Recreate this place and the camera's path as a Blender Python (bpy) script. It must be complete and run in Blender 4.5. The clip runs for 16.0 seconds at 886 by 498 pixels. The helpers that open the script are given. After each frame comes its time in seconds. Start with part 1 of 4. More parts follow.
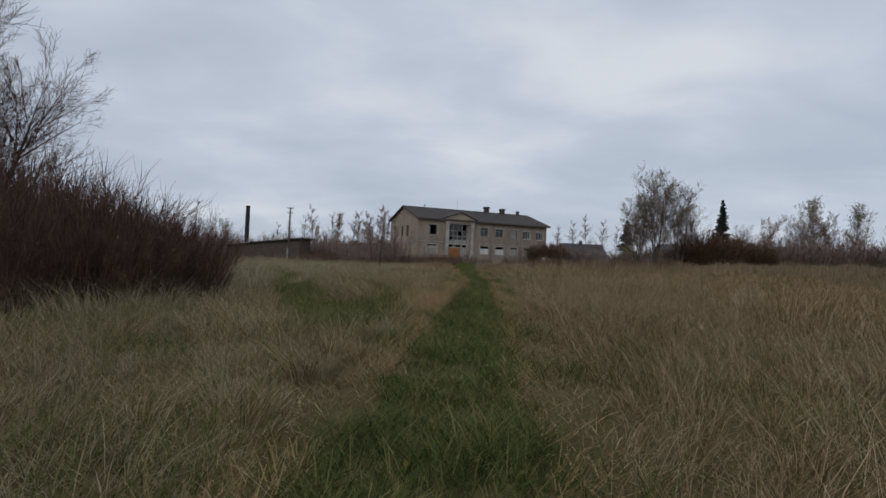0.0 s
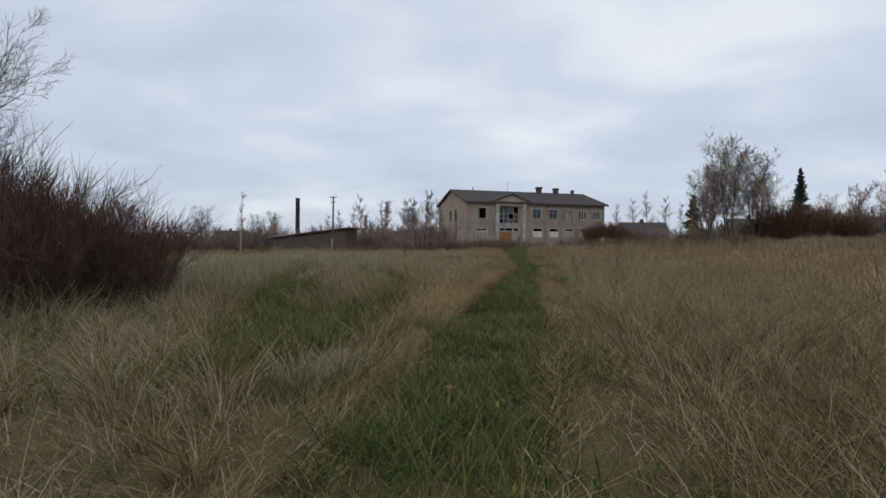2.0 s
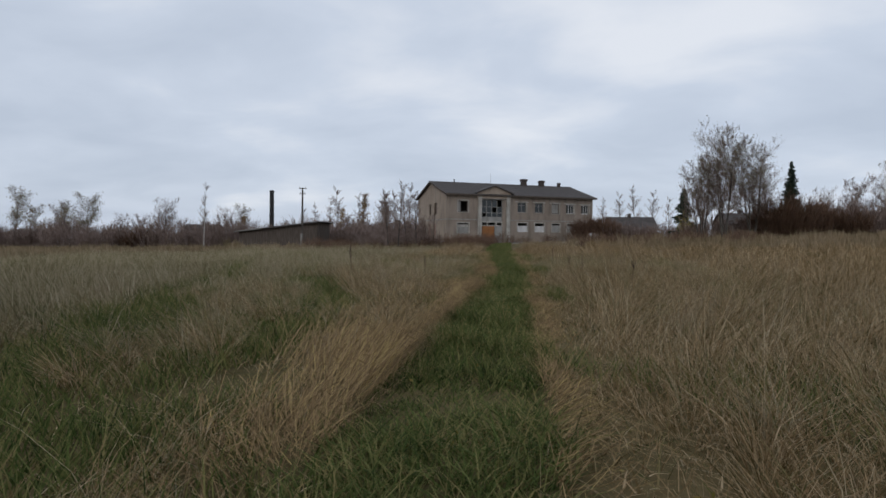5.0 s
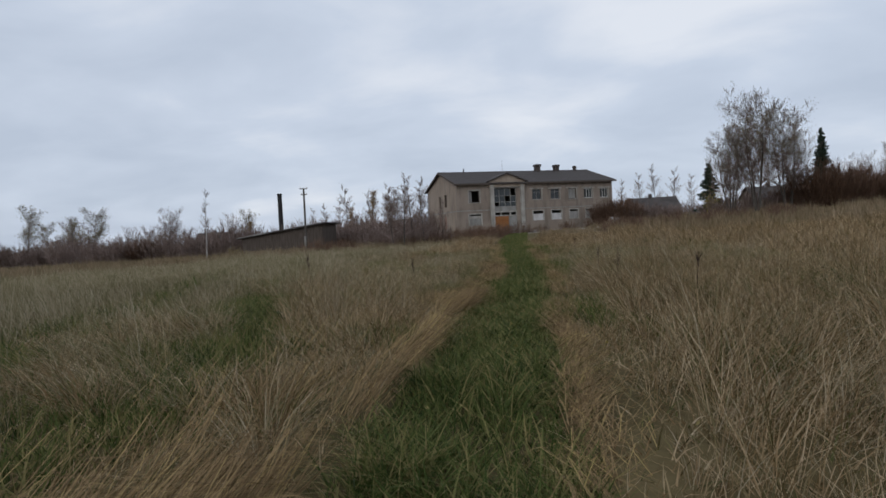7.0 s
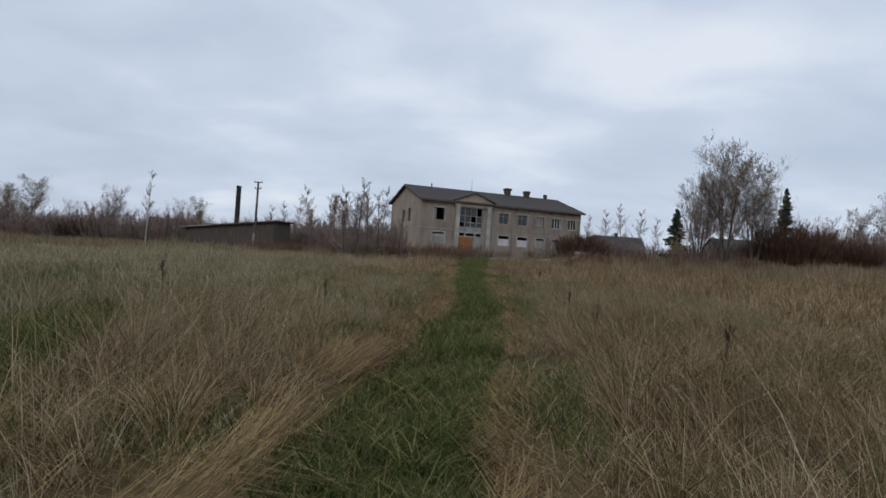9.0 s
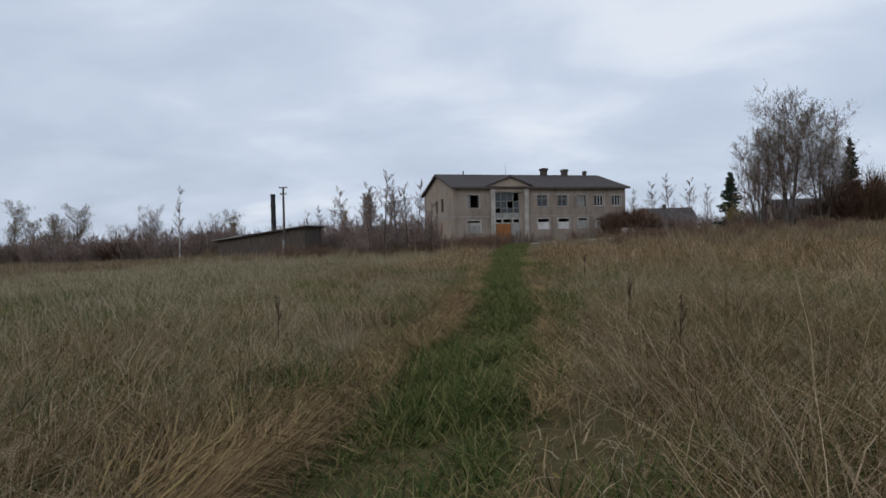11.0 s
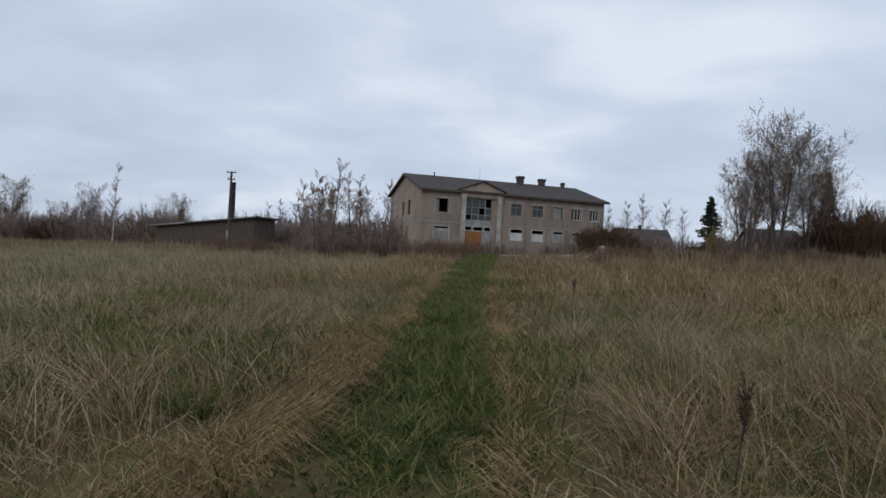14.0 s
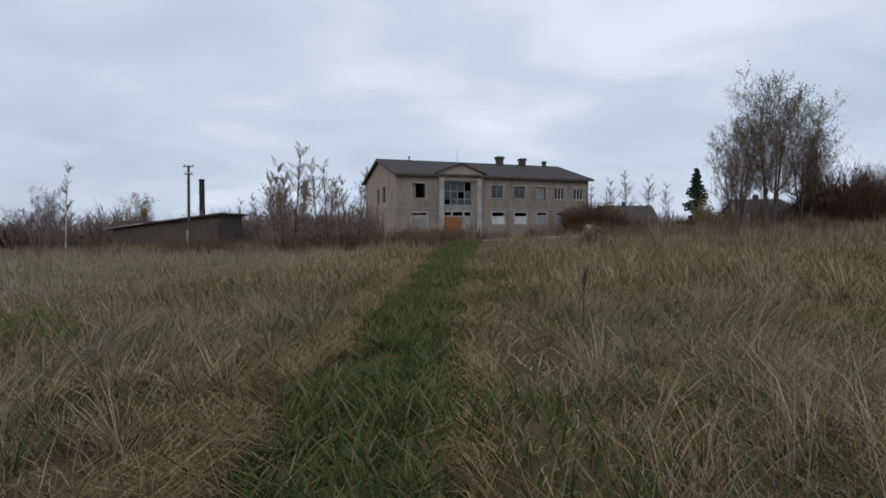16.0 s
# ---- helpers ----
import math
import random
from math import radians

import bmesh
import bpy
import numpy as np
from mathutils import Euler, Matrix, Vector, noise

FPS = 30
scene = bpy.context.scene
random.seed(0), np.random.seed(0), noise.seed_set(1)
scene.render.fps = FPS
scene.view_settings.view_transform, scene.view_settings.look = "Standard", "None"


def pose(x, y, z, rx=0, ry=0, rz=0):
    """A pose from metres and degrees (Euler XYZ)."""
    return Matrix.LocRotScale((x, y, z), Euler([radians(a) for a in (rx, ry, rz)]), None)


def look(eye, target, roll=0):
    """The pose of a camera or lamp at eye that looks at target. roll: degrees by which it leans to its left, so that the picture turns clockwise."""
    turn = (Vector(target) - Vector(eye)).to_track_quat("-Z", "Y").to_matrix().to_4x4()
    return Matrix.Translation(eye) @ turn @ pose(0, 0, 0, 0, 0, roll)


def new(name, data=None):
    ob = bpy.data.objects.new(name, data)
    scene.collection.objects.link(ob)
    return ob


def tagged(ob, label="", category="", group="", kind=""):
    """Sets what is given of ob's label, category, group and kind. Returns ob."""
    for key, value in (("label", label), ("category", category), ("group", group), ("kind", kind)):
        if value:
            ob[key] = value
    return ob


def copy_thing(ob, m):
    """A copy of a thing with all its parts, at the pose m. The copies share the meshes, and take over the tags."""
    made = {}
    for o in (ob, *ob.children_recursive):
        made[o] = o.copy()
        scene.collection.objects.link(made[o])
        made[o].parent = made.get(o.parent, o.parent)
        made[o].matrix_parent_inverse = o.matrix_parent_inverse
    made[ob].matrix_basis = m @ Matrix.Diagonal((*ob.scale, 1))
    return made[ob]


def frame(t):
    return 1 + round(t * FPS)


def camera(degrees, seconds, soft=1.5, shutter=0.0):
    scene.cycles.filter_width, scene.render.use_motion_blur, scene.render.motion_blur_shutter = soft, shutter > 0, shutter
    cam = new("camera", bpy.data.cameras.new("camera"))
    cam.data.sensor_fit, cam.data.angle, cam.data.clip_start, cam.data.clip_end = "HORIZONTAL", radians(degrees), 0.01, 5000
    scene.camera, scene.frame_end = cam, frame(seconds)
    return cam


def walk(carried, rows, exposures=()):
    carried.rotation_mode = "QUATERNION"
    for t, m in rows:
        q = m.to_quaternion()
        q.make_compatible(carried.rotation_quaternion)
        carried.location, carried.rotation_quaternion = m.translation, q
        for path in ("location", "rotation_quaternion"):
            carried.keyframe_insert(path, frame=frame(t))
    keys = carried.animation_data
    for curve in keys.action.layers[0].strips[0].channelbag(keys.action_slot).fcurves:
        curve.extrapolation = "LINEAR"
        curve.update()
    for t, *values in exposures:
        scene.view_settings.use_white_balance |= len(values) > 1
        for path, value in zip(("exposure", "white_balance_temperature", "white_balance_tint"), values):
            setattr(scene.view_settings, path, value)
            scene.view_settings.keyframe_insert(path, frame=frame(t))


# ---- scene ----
cam = camera(76.0, 16.0, soft=1.6)
PATH = [
    (0.0, pose(0.000, 0.000, 1.260, 90.85, -2.68, 5.24)),
    (0.5, pose(0.111, 0.954, 1.234, 87.97, -3.25, 4.82)),
    (1.0, pose(0.157, 1.931, 1.222, 88.86, -1.34, 5.55)),
    (1.5, pose(0.207, 2.926, 1.193, 88.59, -2.14, 7.55)),
    (2.0, pose(0.266, 3.916, 1.218, 89.30, -0.49, 10.83)),
    (2.5, pose(0.252, 4.829, 1.237, 88.85, -4.02, 8.87)),
    (3.0, pose(0.267, 5.749, 1.268, 87.83, -2.22, 10.79)),
    (3.5, pose(0.221, 6.556, 1.312, 87.01, -1.37, 6.90)),
    (3.7, pose(0.217, 6.844, 1.303, 88.87, -3.75, 5.94)),
    (5.8, pose(0.022, 10.199, 1.300, 88.76, 0.85, 10.93)),
    (6.0, pose(0.033, 10.595, 1.297, 91.64, -1.14, 11.98)),
    (6.5, pose(0.080, 11.647, 1.313, 90.78, 1.33, 15.40)),
    (7.0, pose(0.074, 12.644, 1.330, 88.15, 2.95, 10.99)),
    (7.5, pose(0.114, 13.526, 1.371, 89.44, 0.64, 12.75)),
    (8.0, pose(0.086, 14.339, 1.381, 87.44, -0.05, 10.44)),
    (8.5, pose(0.097, 15.110, 1.391, 89.71, -3.50, 9.70)),
    (9.0, pose(0.082, 15.949, 1.398, 89.79, -3.91, 7.46)),
    (9.2, pose(0.065, 16.275, 1.397, 88.81, -4.19, 6.98)),
    (11.3, pose(0.260, 19.616, 1.385, 88.68, 1.81, 12.05)),
    (11.5, pose(0.239, 19.968, 1.396, 87.84, -0.94, 11.06)),
    (12.0, pose(0.213, 20.833, 1.384, 89.23, -5.12, 11.59)),
    (12.5, pose(0.179, 21.689, 1.366, 87.84, 0.46, 9.74)),
    (13.0, pose(0.159, 22.517, 1.351, 88.05, 0.16, 8.41)),
    (13.5, pose(0.110, 23.370, 1.355, 89.04, -1.31, 7.53)),
    (14.0, pose(0.076, 24.129, 1.334, 89.45, -2.89, 8.94)),
    (14.5, pose(0.095, 24.958, 1.320, 90.51, -2.62, 9.56)),
    (15.0, pose(0.061, 25.712, 1.307, 89.05, -1.77, 5.66)),
    (15.5, pose(0.067, 26.509, 1.321, 89.08, 0.01, 8.13)),
    (16.0, pose(0.001, 27.201, 1.318, 88.22, 0.16, 7.22)),
]
EXPOSURES = [(0.0, -0.27, 6500, 10), (0.4, -0.22, 6500, 10), (1.0, -0.06, 6500, 10), (2.0, 0.0, 6500, 10), (6.0, -0.08, 6480, 10), (9.0, -0.06, 6330, 10), (12.5, -0.06, 6320, 10), (16.0, -0.03, 6260, 10)]
walk(cam, PATH, EXPOSURES)

# ---- light: overcast sky ----
sky = bpy.data.worlds.new("overcast_sky")
scene.world = sky
sky.use_nodes = True
wn, wl = sky.node_tree.nodes, sky.node_tree.links
wn.clear()
wout = wn.new("ShaderNodeOutputWorld")
clear = wn.new("ShaderNodeTexSky")
clear.sky_type, clear.sun_disc = "NISHITA", False
clear.sun_elevation, clear.sun_rotation = radians(26), radians(200)
clear_bg = wn.new("ShaderNodeBackground")
clear_bg.inputs["Strength"].default_value = 0.05
wl.new(clear.outputs["Color"], clear_bg.inputs["Color"])
coord = wn.new("ShaderNodeTexCoord")
sep = wn.new("ShaderNodeSeparateXYZ")
wl.new(coord.outputs["Generated"], sep.inputs[0])


def wmath(op, a, b):
    node = wn.new("ShaderNodeMath")
    node.operation = op
    for k, v in enumerate((a, b)):
        if isinstance(v, (int, float)):
            node.inputs[k].default_value = v
        else:
            wl.new(v, node.inputs[k])
    return node.outputs[0]


up = wmath("ADD", wmath("MAXIMUM", sep.outputs["Z"], 0.0), 0.26)
flat = wn.new("ShaderNodeCombineXYZ")
wl.new(wmath("DIVIDE", sep.outputs["X"], up), flat.inputs[0])
wl.new(wmath("DIVIDE", sep.outputs["Y"], up), flat.inputs[1])


def wnoise(scale, detail, distortion, squash, shift):
    mapping = wn.new("ShaderNodeMapping")
    mapping.inputs["Scale"].default_value = squash
    mapping.inputs["Location"].default_value = shift
    wl.new(flat.outputs[0], mapping.inputs["Vector"])
    node = wn.new("ShaderNodeTexNoise")
    node.inputs["Scale"].default_value = scale
    node.inputs["Detail"].default_value = detail
    node.inputs["Distortion"].default_value = distortion
    wl.new(mapping.outputs[0], node.inputs["Vector"])
    return node.outputs["Fac"]


big = wnoise(0.7, 3.0, 0.3, (0.9, 1.0, 1.0), (3.1, 0.4, 0.0))
small = wnoise(2.2, 5.0, 0.25, (0.85, 1.1, 1.0), (1.2, 4.0, 0.0))
cover = wmath("ADD", wmath("MULTIPLY", big, 0.5), wmath("MULTIPLY", small, 0.5))
ramp = wn.new("ShaderNodeValToRGB")
ramp.color_ramp.elements[0].position, ramp.color_ramp.elements[0].color = 0.36, (0.52, 0.59, 0.705, 1)
ramp.color_ramp.elements[1].position, ramp.color_ramp.elements[1].color = 0.64, (0.79, 0.83, 0.90, 1)
mid = ramp.color_ramp.elements.new(0.5)
mid.color = (0.61, 0.68, 0.795, 1)
haze = wmath("SUBTRACT", cover, wmath("MULTIPLY", 0.06, wmath("SUBTRACT", 1.0, wmath("MINIMUM", wmath("MULTIPLY", sep.outputs["Z"], 4.0), 1.0))))
wl.new(haze, ramp.inputs[0])
cloud_bg = wn.new("ShaderNodeBackground")
cloud_bg.inputs["Strength"].default_value = 1.08
wl.new(ramp.outputs[0], cloud_bg.inputs["Color"])
both = wn.new("ShaderNodeMixShader")
both.inputs[0].default_value = 0.9
wl.new(clear_bg.outputs[0], both.inputs[1])
wl.new(cloud_bg.outputs[0], both.inputs[2])
wl.new(both.outputs[0], wout.inputs["Surface"])
sun_data = bpy.data.lights.new("veiled_sun", "SUN")
sun_data.energy, sun_data.angle, sun_data.color = 0.5, radians(25), (1.0, 0.97, 0.93)
veiled_sun = new("veiled_sun", sun_data)
veiled_sun.matrix_world = look((-20, -60, 30), (0, 0, 0))


# ---- materials ----
def material(name, colours, rough=0.8, scale=4.0, fine=40.0, bump=0.3, metal=0.0, island=0.0, leafy=0.0, spec=0.3, stretch=(1, 1, 1), patch=0.0, tuft=2.6):
    """colours: two to five stops; noise at two scales picks between them. island: share of each piece's own random tone."""
    m = bpy.data.materials.new(name)
    m.use_nodes = True
    n, l = m.node_tree.nodes, m.node_tree.links
    bsdf = n["Principled BSDF"]
    geo = n.new("ShaderNodeNewGeometry")
    tex = n.new("ShaderNodeTexCoord")
    mapping = n.new("ShaderNodeMapping")
    mapping.inputs["Scale"].default_value = stretch
    l.new(geo.outputs["Position"] if (island or patch) else tex.outputs["Object"], mapping.inputs["Vector"])

    def tone(sc, detail):
        t = n.new("ShaderNodeTexNoise")
        t.inputs["Scale"].default_value, t.inputs["Detail"].default_value = sc, detail
        l.new(mapping.outputs[0], t.inputs["Vector"])
        return t.outputs["Fac"]

    def blend(a, b, f):
        x = n.new("ShaderNodeMix")
        x.inputs[0].default_value = f
        l.new(a, x.inputs[2])
        l.new(b, x.inputs[3])
        return x.outputs[0]

    coarse, grain = tone(scale, 4.0), tone(fine, 5.0)
    value = blend(coarse, grain, 0.35)
    if island:
        value = blend(blend(coarse, tone(tuft, 2.0), 0.5), geo.outputs["Random Per Island"], island)
    r = n.new("ShaderNodeValToRGB")
    els = r.color_ramp.elements
    lo, hi = (0.3, 0.7) if not island else (0.25, 0.75)
    while len(els) < len(colours):
        els.new(0.5)
    for k, c in enumerate(colours):
        els[k].position = lo + (hi - lo) * k / (len(colours) - 1)
        els[k].color = (*c, 1)
    l.new(value, r.inputs[0])
    l.new(r.outputs[0], bsdf.inputs["Base Color"])
    bsdf.inputs["Roughness"].default_value = rough
    bsdf.inputs["Metallic"].default_value = metal
    bsdf.inputs["Specular IOR Level"].default_value = 0.06 if (leafy or patch) else spec
    if bump:
        b = n.new("ShaderNodeBump")
        b.inputs["Strength"].default_value, b.inputs["Distance"].default_value = bump, 0.02
        l.new(grain, b.inputs["Height"])
        l.new(b.outputs[0], bsdf.inputs["Normal"])
    if leafy:
        tr = n.new("ShaderNodeBsdfTranslucent")
        l.new(r.outputs[0], tr.inputs["Color"])
        mix = n.new("ShaderNodeMixShader")
        mix.inputs[0].default_value = leafy
        l.new(bsdf.outputs[0], mix.inputs[1])
        l.new(tr.outputs[0], mix.inputs[2])
        l.new(mix.outputs[0], n["Material Output"].inputs["Surface"])
    return m


M_SOIL = material("soil_and_thatch", [(0.06, 0.055, 0.022), (0.11, 0.085, 0.04), (0.17, 0.13, 0.064)], 0.95, 0.5, 9.0, 0.8, patch=1)
M_GREEN = material("green_grass", [(0.030, 0.048, 0.014), (0.066, 0.096, 0.026), (0.112, 0.142, 0.042), (0.200, 0.196, 0.072), (0.31, 0.25, 0.11)], 0.6, 0.6, 9, 0, island=0.5, leafy=0.3)
M_DRY = material("dry_meadow_grass", [(0.070, 0.056, 0.021), (0.158, 0.107, 0.048), (0.262, 0.176, 0.089), (0.385, 0.268, 0.148), (0.590, 0.455, 0.295)], 0.7, 0.35, 9, 0, island=0.55, leafy=0.3)
M_MIXED = material("mixed_meadow_grass", [(0.056, 0.074, 0.022), (0.130, 0.132, 0.046), (0.250, 0.198, 0.098), (0.385, 0.296, 0.172), (0.53, 0.43, 0.29)], 0.7, 0.35, 9, 0, island=0.55, leafy=0.3)
M_STRAW = material("flattened_straw", [(0.095, 0.064, 0.030), (0.215, 0.142, 0.072), (0.365, 0.250, 0.130), (0.50, 0.375, 0.150)], 0.7, 0.5, 9, 0, island=0.4, leafy=0.2)
M_FAR = material("far_meadow_grass", [(0.110, 0.094, 0.050), (0.209, 0.154, 0.090), (0.297, 0.220, 0.138), (0.396, 0.308, 0.209)], 0.7, 0.12, 9, 0, island=0.45, leafy=0.3)
M_PALE = material("bleached_meadow_grass", [(0.11, 0.115, 0.05), (0.21, 0.185, 0.098), (0.31, 0.255, 0.155), (0.41, 0.34, 0.225), (0.52, 0.45, 0.325)], 0.7, 0.35, 9, 0, island=0.42, leafy=0.3)
M_HEADS = material("grass_seed_heads", [(0.20, 0.15, 0.09), (0.31, 0.24, 0.155), (0.42, 0.345, 0.24)], 0.8, 0.5, 9, 0, island=0.7, leafy=0.3)
M_WILLOW = material("willow_bark", [(0.05, 0.030, 0.022), (0.105, 0.058, 0.042), (0.17, 0.10, 0.072)], 0.8, 1.0, 20, 0.2, island=0.5)
M_TWIG = material("brown_twigs", [(0.111, 0.078, 0.067), (0.202, 0.146, 0.123), (0.299, 0.227, 0.196)], 0.85, 0.5, 20, 0, island=0.5)
M_RUST = material("rusty_brown_twigs", [(0.085, 0.05, 0.035), (0.14, 0.082, 0.054), (0.20, 0.12, 0.078)], 0.85, 0.4, 20, 0, island=0.5)
M_GREYBARK = material("grey_bark", [(0.045, 0.038, 0.032), (0.085, 0.073, 0.062), (0.14, 0.122, 0.105)], 0.85, 3.0, 30, 0.4)
M_BIRCH = material("birch_bark", [(0.10, 0.085, 0.075), (0.42, 0.39, 0.36), (0.58, 0.55, 0.52)], 0.75, 4.0, 30, 0.2, stretch=(1, 1, 3))
M_YELLOW = material("yellow_autumn_leaves", [(0.14, 0.12, 0.03), (0.26, 0.20, 0.06), (0.33, 0.27, 0.12)], 0.6, 0.6, 9, 0, island=0.6, leafy=0.3)
M_OLIVE = material("faded_olive_leaves", [(0.163, 0.150, 0.094), (0.250, 0.225, 0.144), (0.350, 0.319, 0.219)], 0.6, 0.6, 9, 0, island=0.6, leafy=0.3)
M_ORANGE = material("orange_larch_needles", [(0.14, 0.085, 0.035), (0.22, 0.135, 0.05), (0.30, 0.19, 0.075)], 0.6, 0.6, 9, 0, island=0.6, leafy=0.3)
M_SPRUCE = material("spruce_needles", [(0.010, 0.020, 0.012), (0.022, 0.038, 0.022), (0.038, 0.058, 0.034)], 0.7, 0.8, 9, 0, island=0.6)
M_WALL = material("weathered_silicate_brick", [(0.20, 0.16, 0.127), (0.275, 0.222, 0.18), (0.33, 0.27, 0.222)], 0.9, 0.45, 12.0, 0.35)
M_OLDFRAME = material("grey_rotten_window_frame", [(0.12, 0.11, 0.10), (0.21, 0.195, 0.18), (0.30, 0.285, 0.265)], 0.85, 4.0, 30.0, 0.3)
M_GABLE = material("pale_gable_brick", [(0.26, 0.20, 0.155), (0.325, 0.26, 0.203), (0.37, 0.30, 0.24)], 0.9, 0.4, 12.0, 0.3)
M_TRIM = material("chalky_white_trim", [(0.27, 0.25, 0.215), (0.38, 0.355, 0.315), (0.46, 0.435, 0.395)], 0.85, 1.2, 18.0, 0.2)
M_INFILL = material("white_block_infill", [(0.43, 0.41, 0.39), (0.56, 0.545, 0.53), (0.63, 0.61, 0.60)], 0.85, 1.5, 15.0, 0.3)
M_REDBRICK = material("red_brick_infill", [(0.22, 0.13, 0.10), (0.31, 0.185, 0.14), (0.36, 0.25, 0.20)], 0.9, 1.0, 12.0, 0.3)
M_ROOF = material("dark_fibre_cement", [(0.045, 0.037, 0.034), (0.072, 0.061, 0.056), (0.105, 0.092, 0.085)], 0.85, 0.6, 6.0, 0.3)
M_CONCRETE = material("grey_concrete", [(0.20, 0.19, 0.175), (0.29, 0.28, 0.26), (0.36, 0.345, 0.325)], 0.9, 0.8, 14.0, 0.3)
M_DARKWOOD = material("old_dark_wood", [(0.055, 0.042, 0.034), (0.095, 0.075, 0.062), (0.15, 0.125, 0.105)], 0.9, 2.0, 20.0, 0.4, stretch=(4, 4, 0.5))
M_ORANGEDOOR = material("rusty_orange_door_paint", [(0.22, 0.085, 0.025), (0.29, 0.12, 0.04), (0.33, 0.15, 0.06)], 0.7, 1.6, 14.0, 0.2)
M_FRAME = material("peeling_white_window_paint", [(0.40, 0.38, 0.35), (0.60, 0.58, 0.55), (0.72, 0.70, 0.68)], 0.7, 3.0, 30.0, 0.2)
M_INSIDE = material("dim_room_plaster", [(0.10, 0.09, 0.08), (0.15, 0.135, 0.12)], 0.95, 1.0, 10.0, 0.2)
M_METAL = material("blackened_steel", [(0.02, 0.019, 0.02), (0.035, 0.032, 0.033), (0.06, 0.05, 0.047)], 0.65, 1.2, 12.0, 0.2, metal=0.4)
M_GALV = material("dull_galvanised_steel", [(0.22, 0.22, 0.225), (0.33, 0.33, 0.335)], 0.55, 2.0, 20.0, 0.1, metal=0.7)
M_BRICKCH = material("sooty_chimney_brick", [(0.04, 0.033, 0.03), (0.075, 0.06, 0.053), (0.12, 0.095, 0.08)], 0.9, 3.0, 20.0, 0.4)
M_PORCELAIN = material("white_porcelain", [(0.6, 0.6, 0.58), (0.75, 0.75, 0.73)], 0.3, 5, 40, 0)
M_SAND = material("pale_sandy_gravel", [(0.26, 0.225, 0.18), (0.36, 0.315, 0.255), (0.44, 0.39, 0.32)], 0.95, 0.7, 25.0, 0.6)
M_DOCK = material("dried_dock_seed", [(0.028, 0.018, 0.013), (0.055, 0.034, 0.024), (0.085, 0.052, 0.036)], 0.85, 3, 30, 0.2, island=0.6)
M_WHITEWRAP = material("grey_white_plastic_sheet", [(0.38, 0.40, 0.43), (0.56, 0.58, 0.60), (0.68, 0.69, 0.70)], 0.5, 0.9, 8.0, 0.4)
M_GLASS = bpy.data.materials.new("dusty_window_glass")
M_GLASS.use_nodes = True
gb = M_GLASS.node_tree.nodes["Principled BSDF"]
gb.inputs["Base Color"].default_value = (0.05, 0.058, 0.06, 1)
gb.inputs["Roughness"].default_value = 0.12
gb.inputs["Specular IOR Level"].default_value = 0.5
gb.inputs["Transmission Weight"].default_value = 0.25
gd = M_GLASS.node_tree.nodes.new("ShaderNodeTexNoise")
gd.inputs["Scale"].default_value = 3.0
gr = M_GLASS.node_tree.nodes.new("ShaderNodeMapRange")
gr.inputs["To Min"].default_value, gr.inputs["To Max"].default_value = 0.08, 0.35
M_GLASS.node_tree.links.new(gd.outputs["Fac"], gr.inputs["Value"])
M_GLASS.node_tree.links.new(gr.outputs[0], gb.inputs["Roughness"])


def grime(m, amount, streak):
    """Rain streaks and damp stains laid over a wall's own colour."""
    n, l = m.node_tree.nodes, m.node_tree.links
    bsdf = n["Principled BSDF"]
    was = bsdf.inputs["Base Color"].links[0].from_socket
    tex = n.new("ShaderNodeTexCoord")
    mapping = n.new("ShaderNodeMapping")
    mapping.inputs["Scale"].default_value = (streak, streak, 0.35)
    l.new(tex.outputs["Object"], mapping.inputs["Vector"])
    t = n.new("ShaderNodeTexNoise")
    t.inputs["Scale"].default_value, t.inputs["Detail"].default_value = 1.0, 5.0
    l.new(mapping.outputs[0], t.inputs["Vector"])
    r = n.new("ShaderNodeMapRange")
    r.inputs["From Min"].default_value, r.inputs["From Max"].default_value = 0.48, 0.72
    r.inputs["To Max"].default_value = amount
    l.new(t.outputs["Fac"], r.inputs["Value"])
    x = n.new("ShaderNodeMix")
    x.data_type = "RGBA"
    x.inputs[7].default_value = (0.10, 0.085, 0.07, 1)
    l.new(r.outputs[0], x.inputs[0])
    l.new(was, x.inputs[6])
    l.new(x.outputs[2], bsdf.inputs["Base Color"])


grime(M_WALL, 0.55, 1.6)
grime(M_GABLE, 0.4, 1.6)
grime(M_TRIM, 0.6, 2.5)
grime(M_CONCRETE, 0.5, 2.0)
grime(M_INFILL, 0.35, 2.0)


# ---- builders ----
def smooth(a, b, v):
    s = np.clip((np.asarray(v, float) - a) / (b - a), 0, 1)
    return s * s * (3 - 2 * s)


def ground_z(x, y):
    """Height of the ground: level along the track, then a rise to the building that is higher towards the east."""
    x, y = np.asarray(x, float), np.asarray(y, float)
    rise = smooth(26, 74, y) * np.clip(0.55 + 0.032 * (x + 3), -1.3, 2.2)
    fade = 1 - smooth(170, 400, np.hypot(x, y))
    lumps = 0.05 * np.sin(x * 0.9 + 1.3 * np.sin(y * 0.35)) * np.sin(y * 0.7 + 0.5) * smooth(1.5, 5, np.abs(x - rut_x(y)))
    return rise * fade + lumps


def rut_x(y):
    return np.interp(y, [-5, 0, 12, 20, 28, 34, 50, 62, 70], [-0.15, -0.22, -0.42, -0.6, -0.65, -1.2, -2.55, -3.1, -3.3])


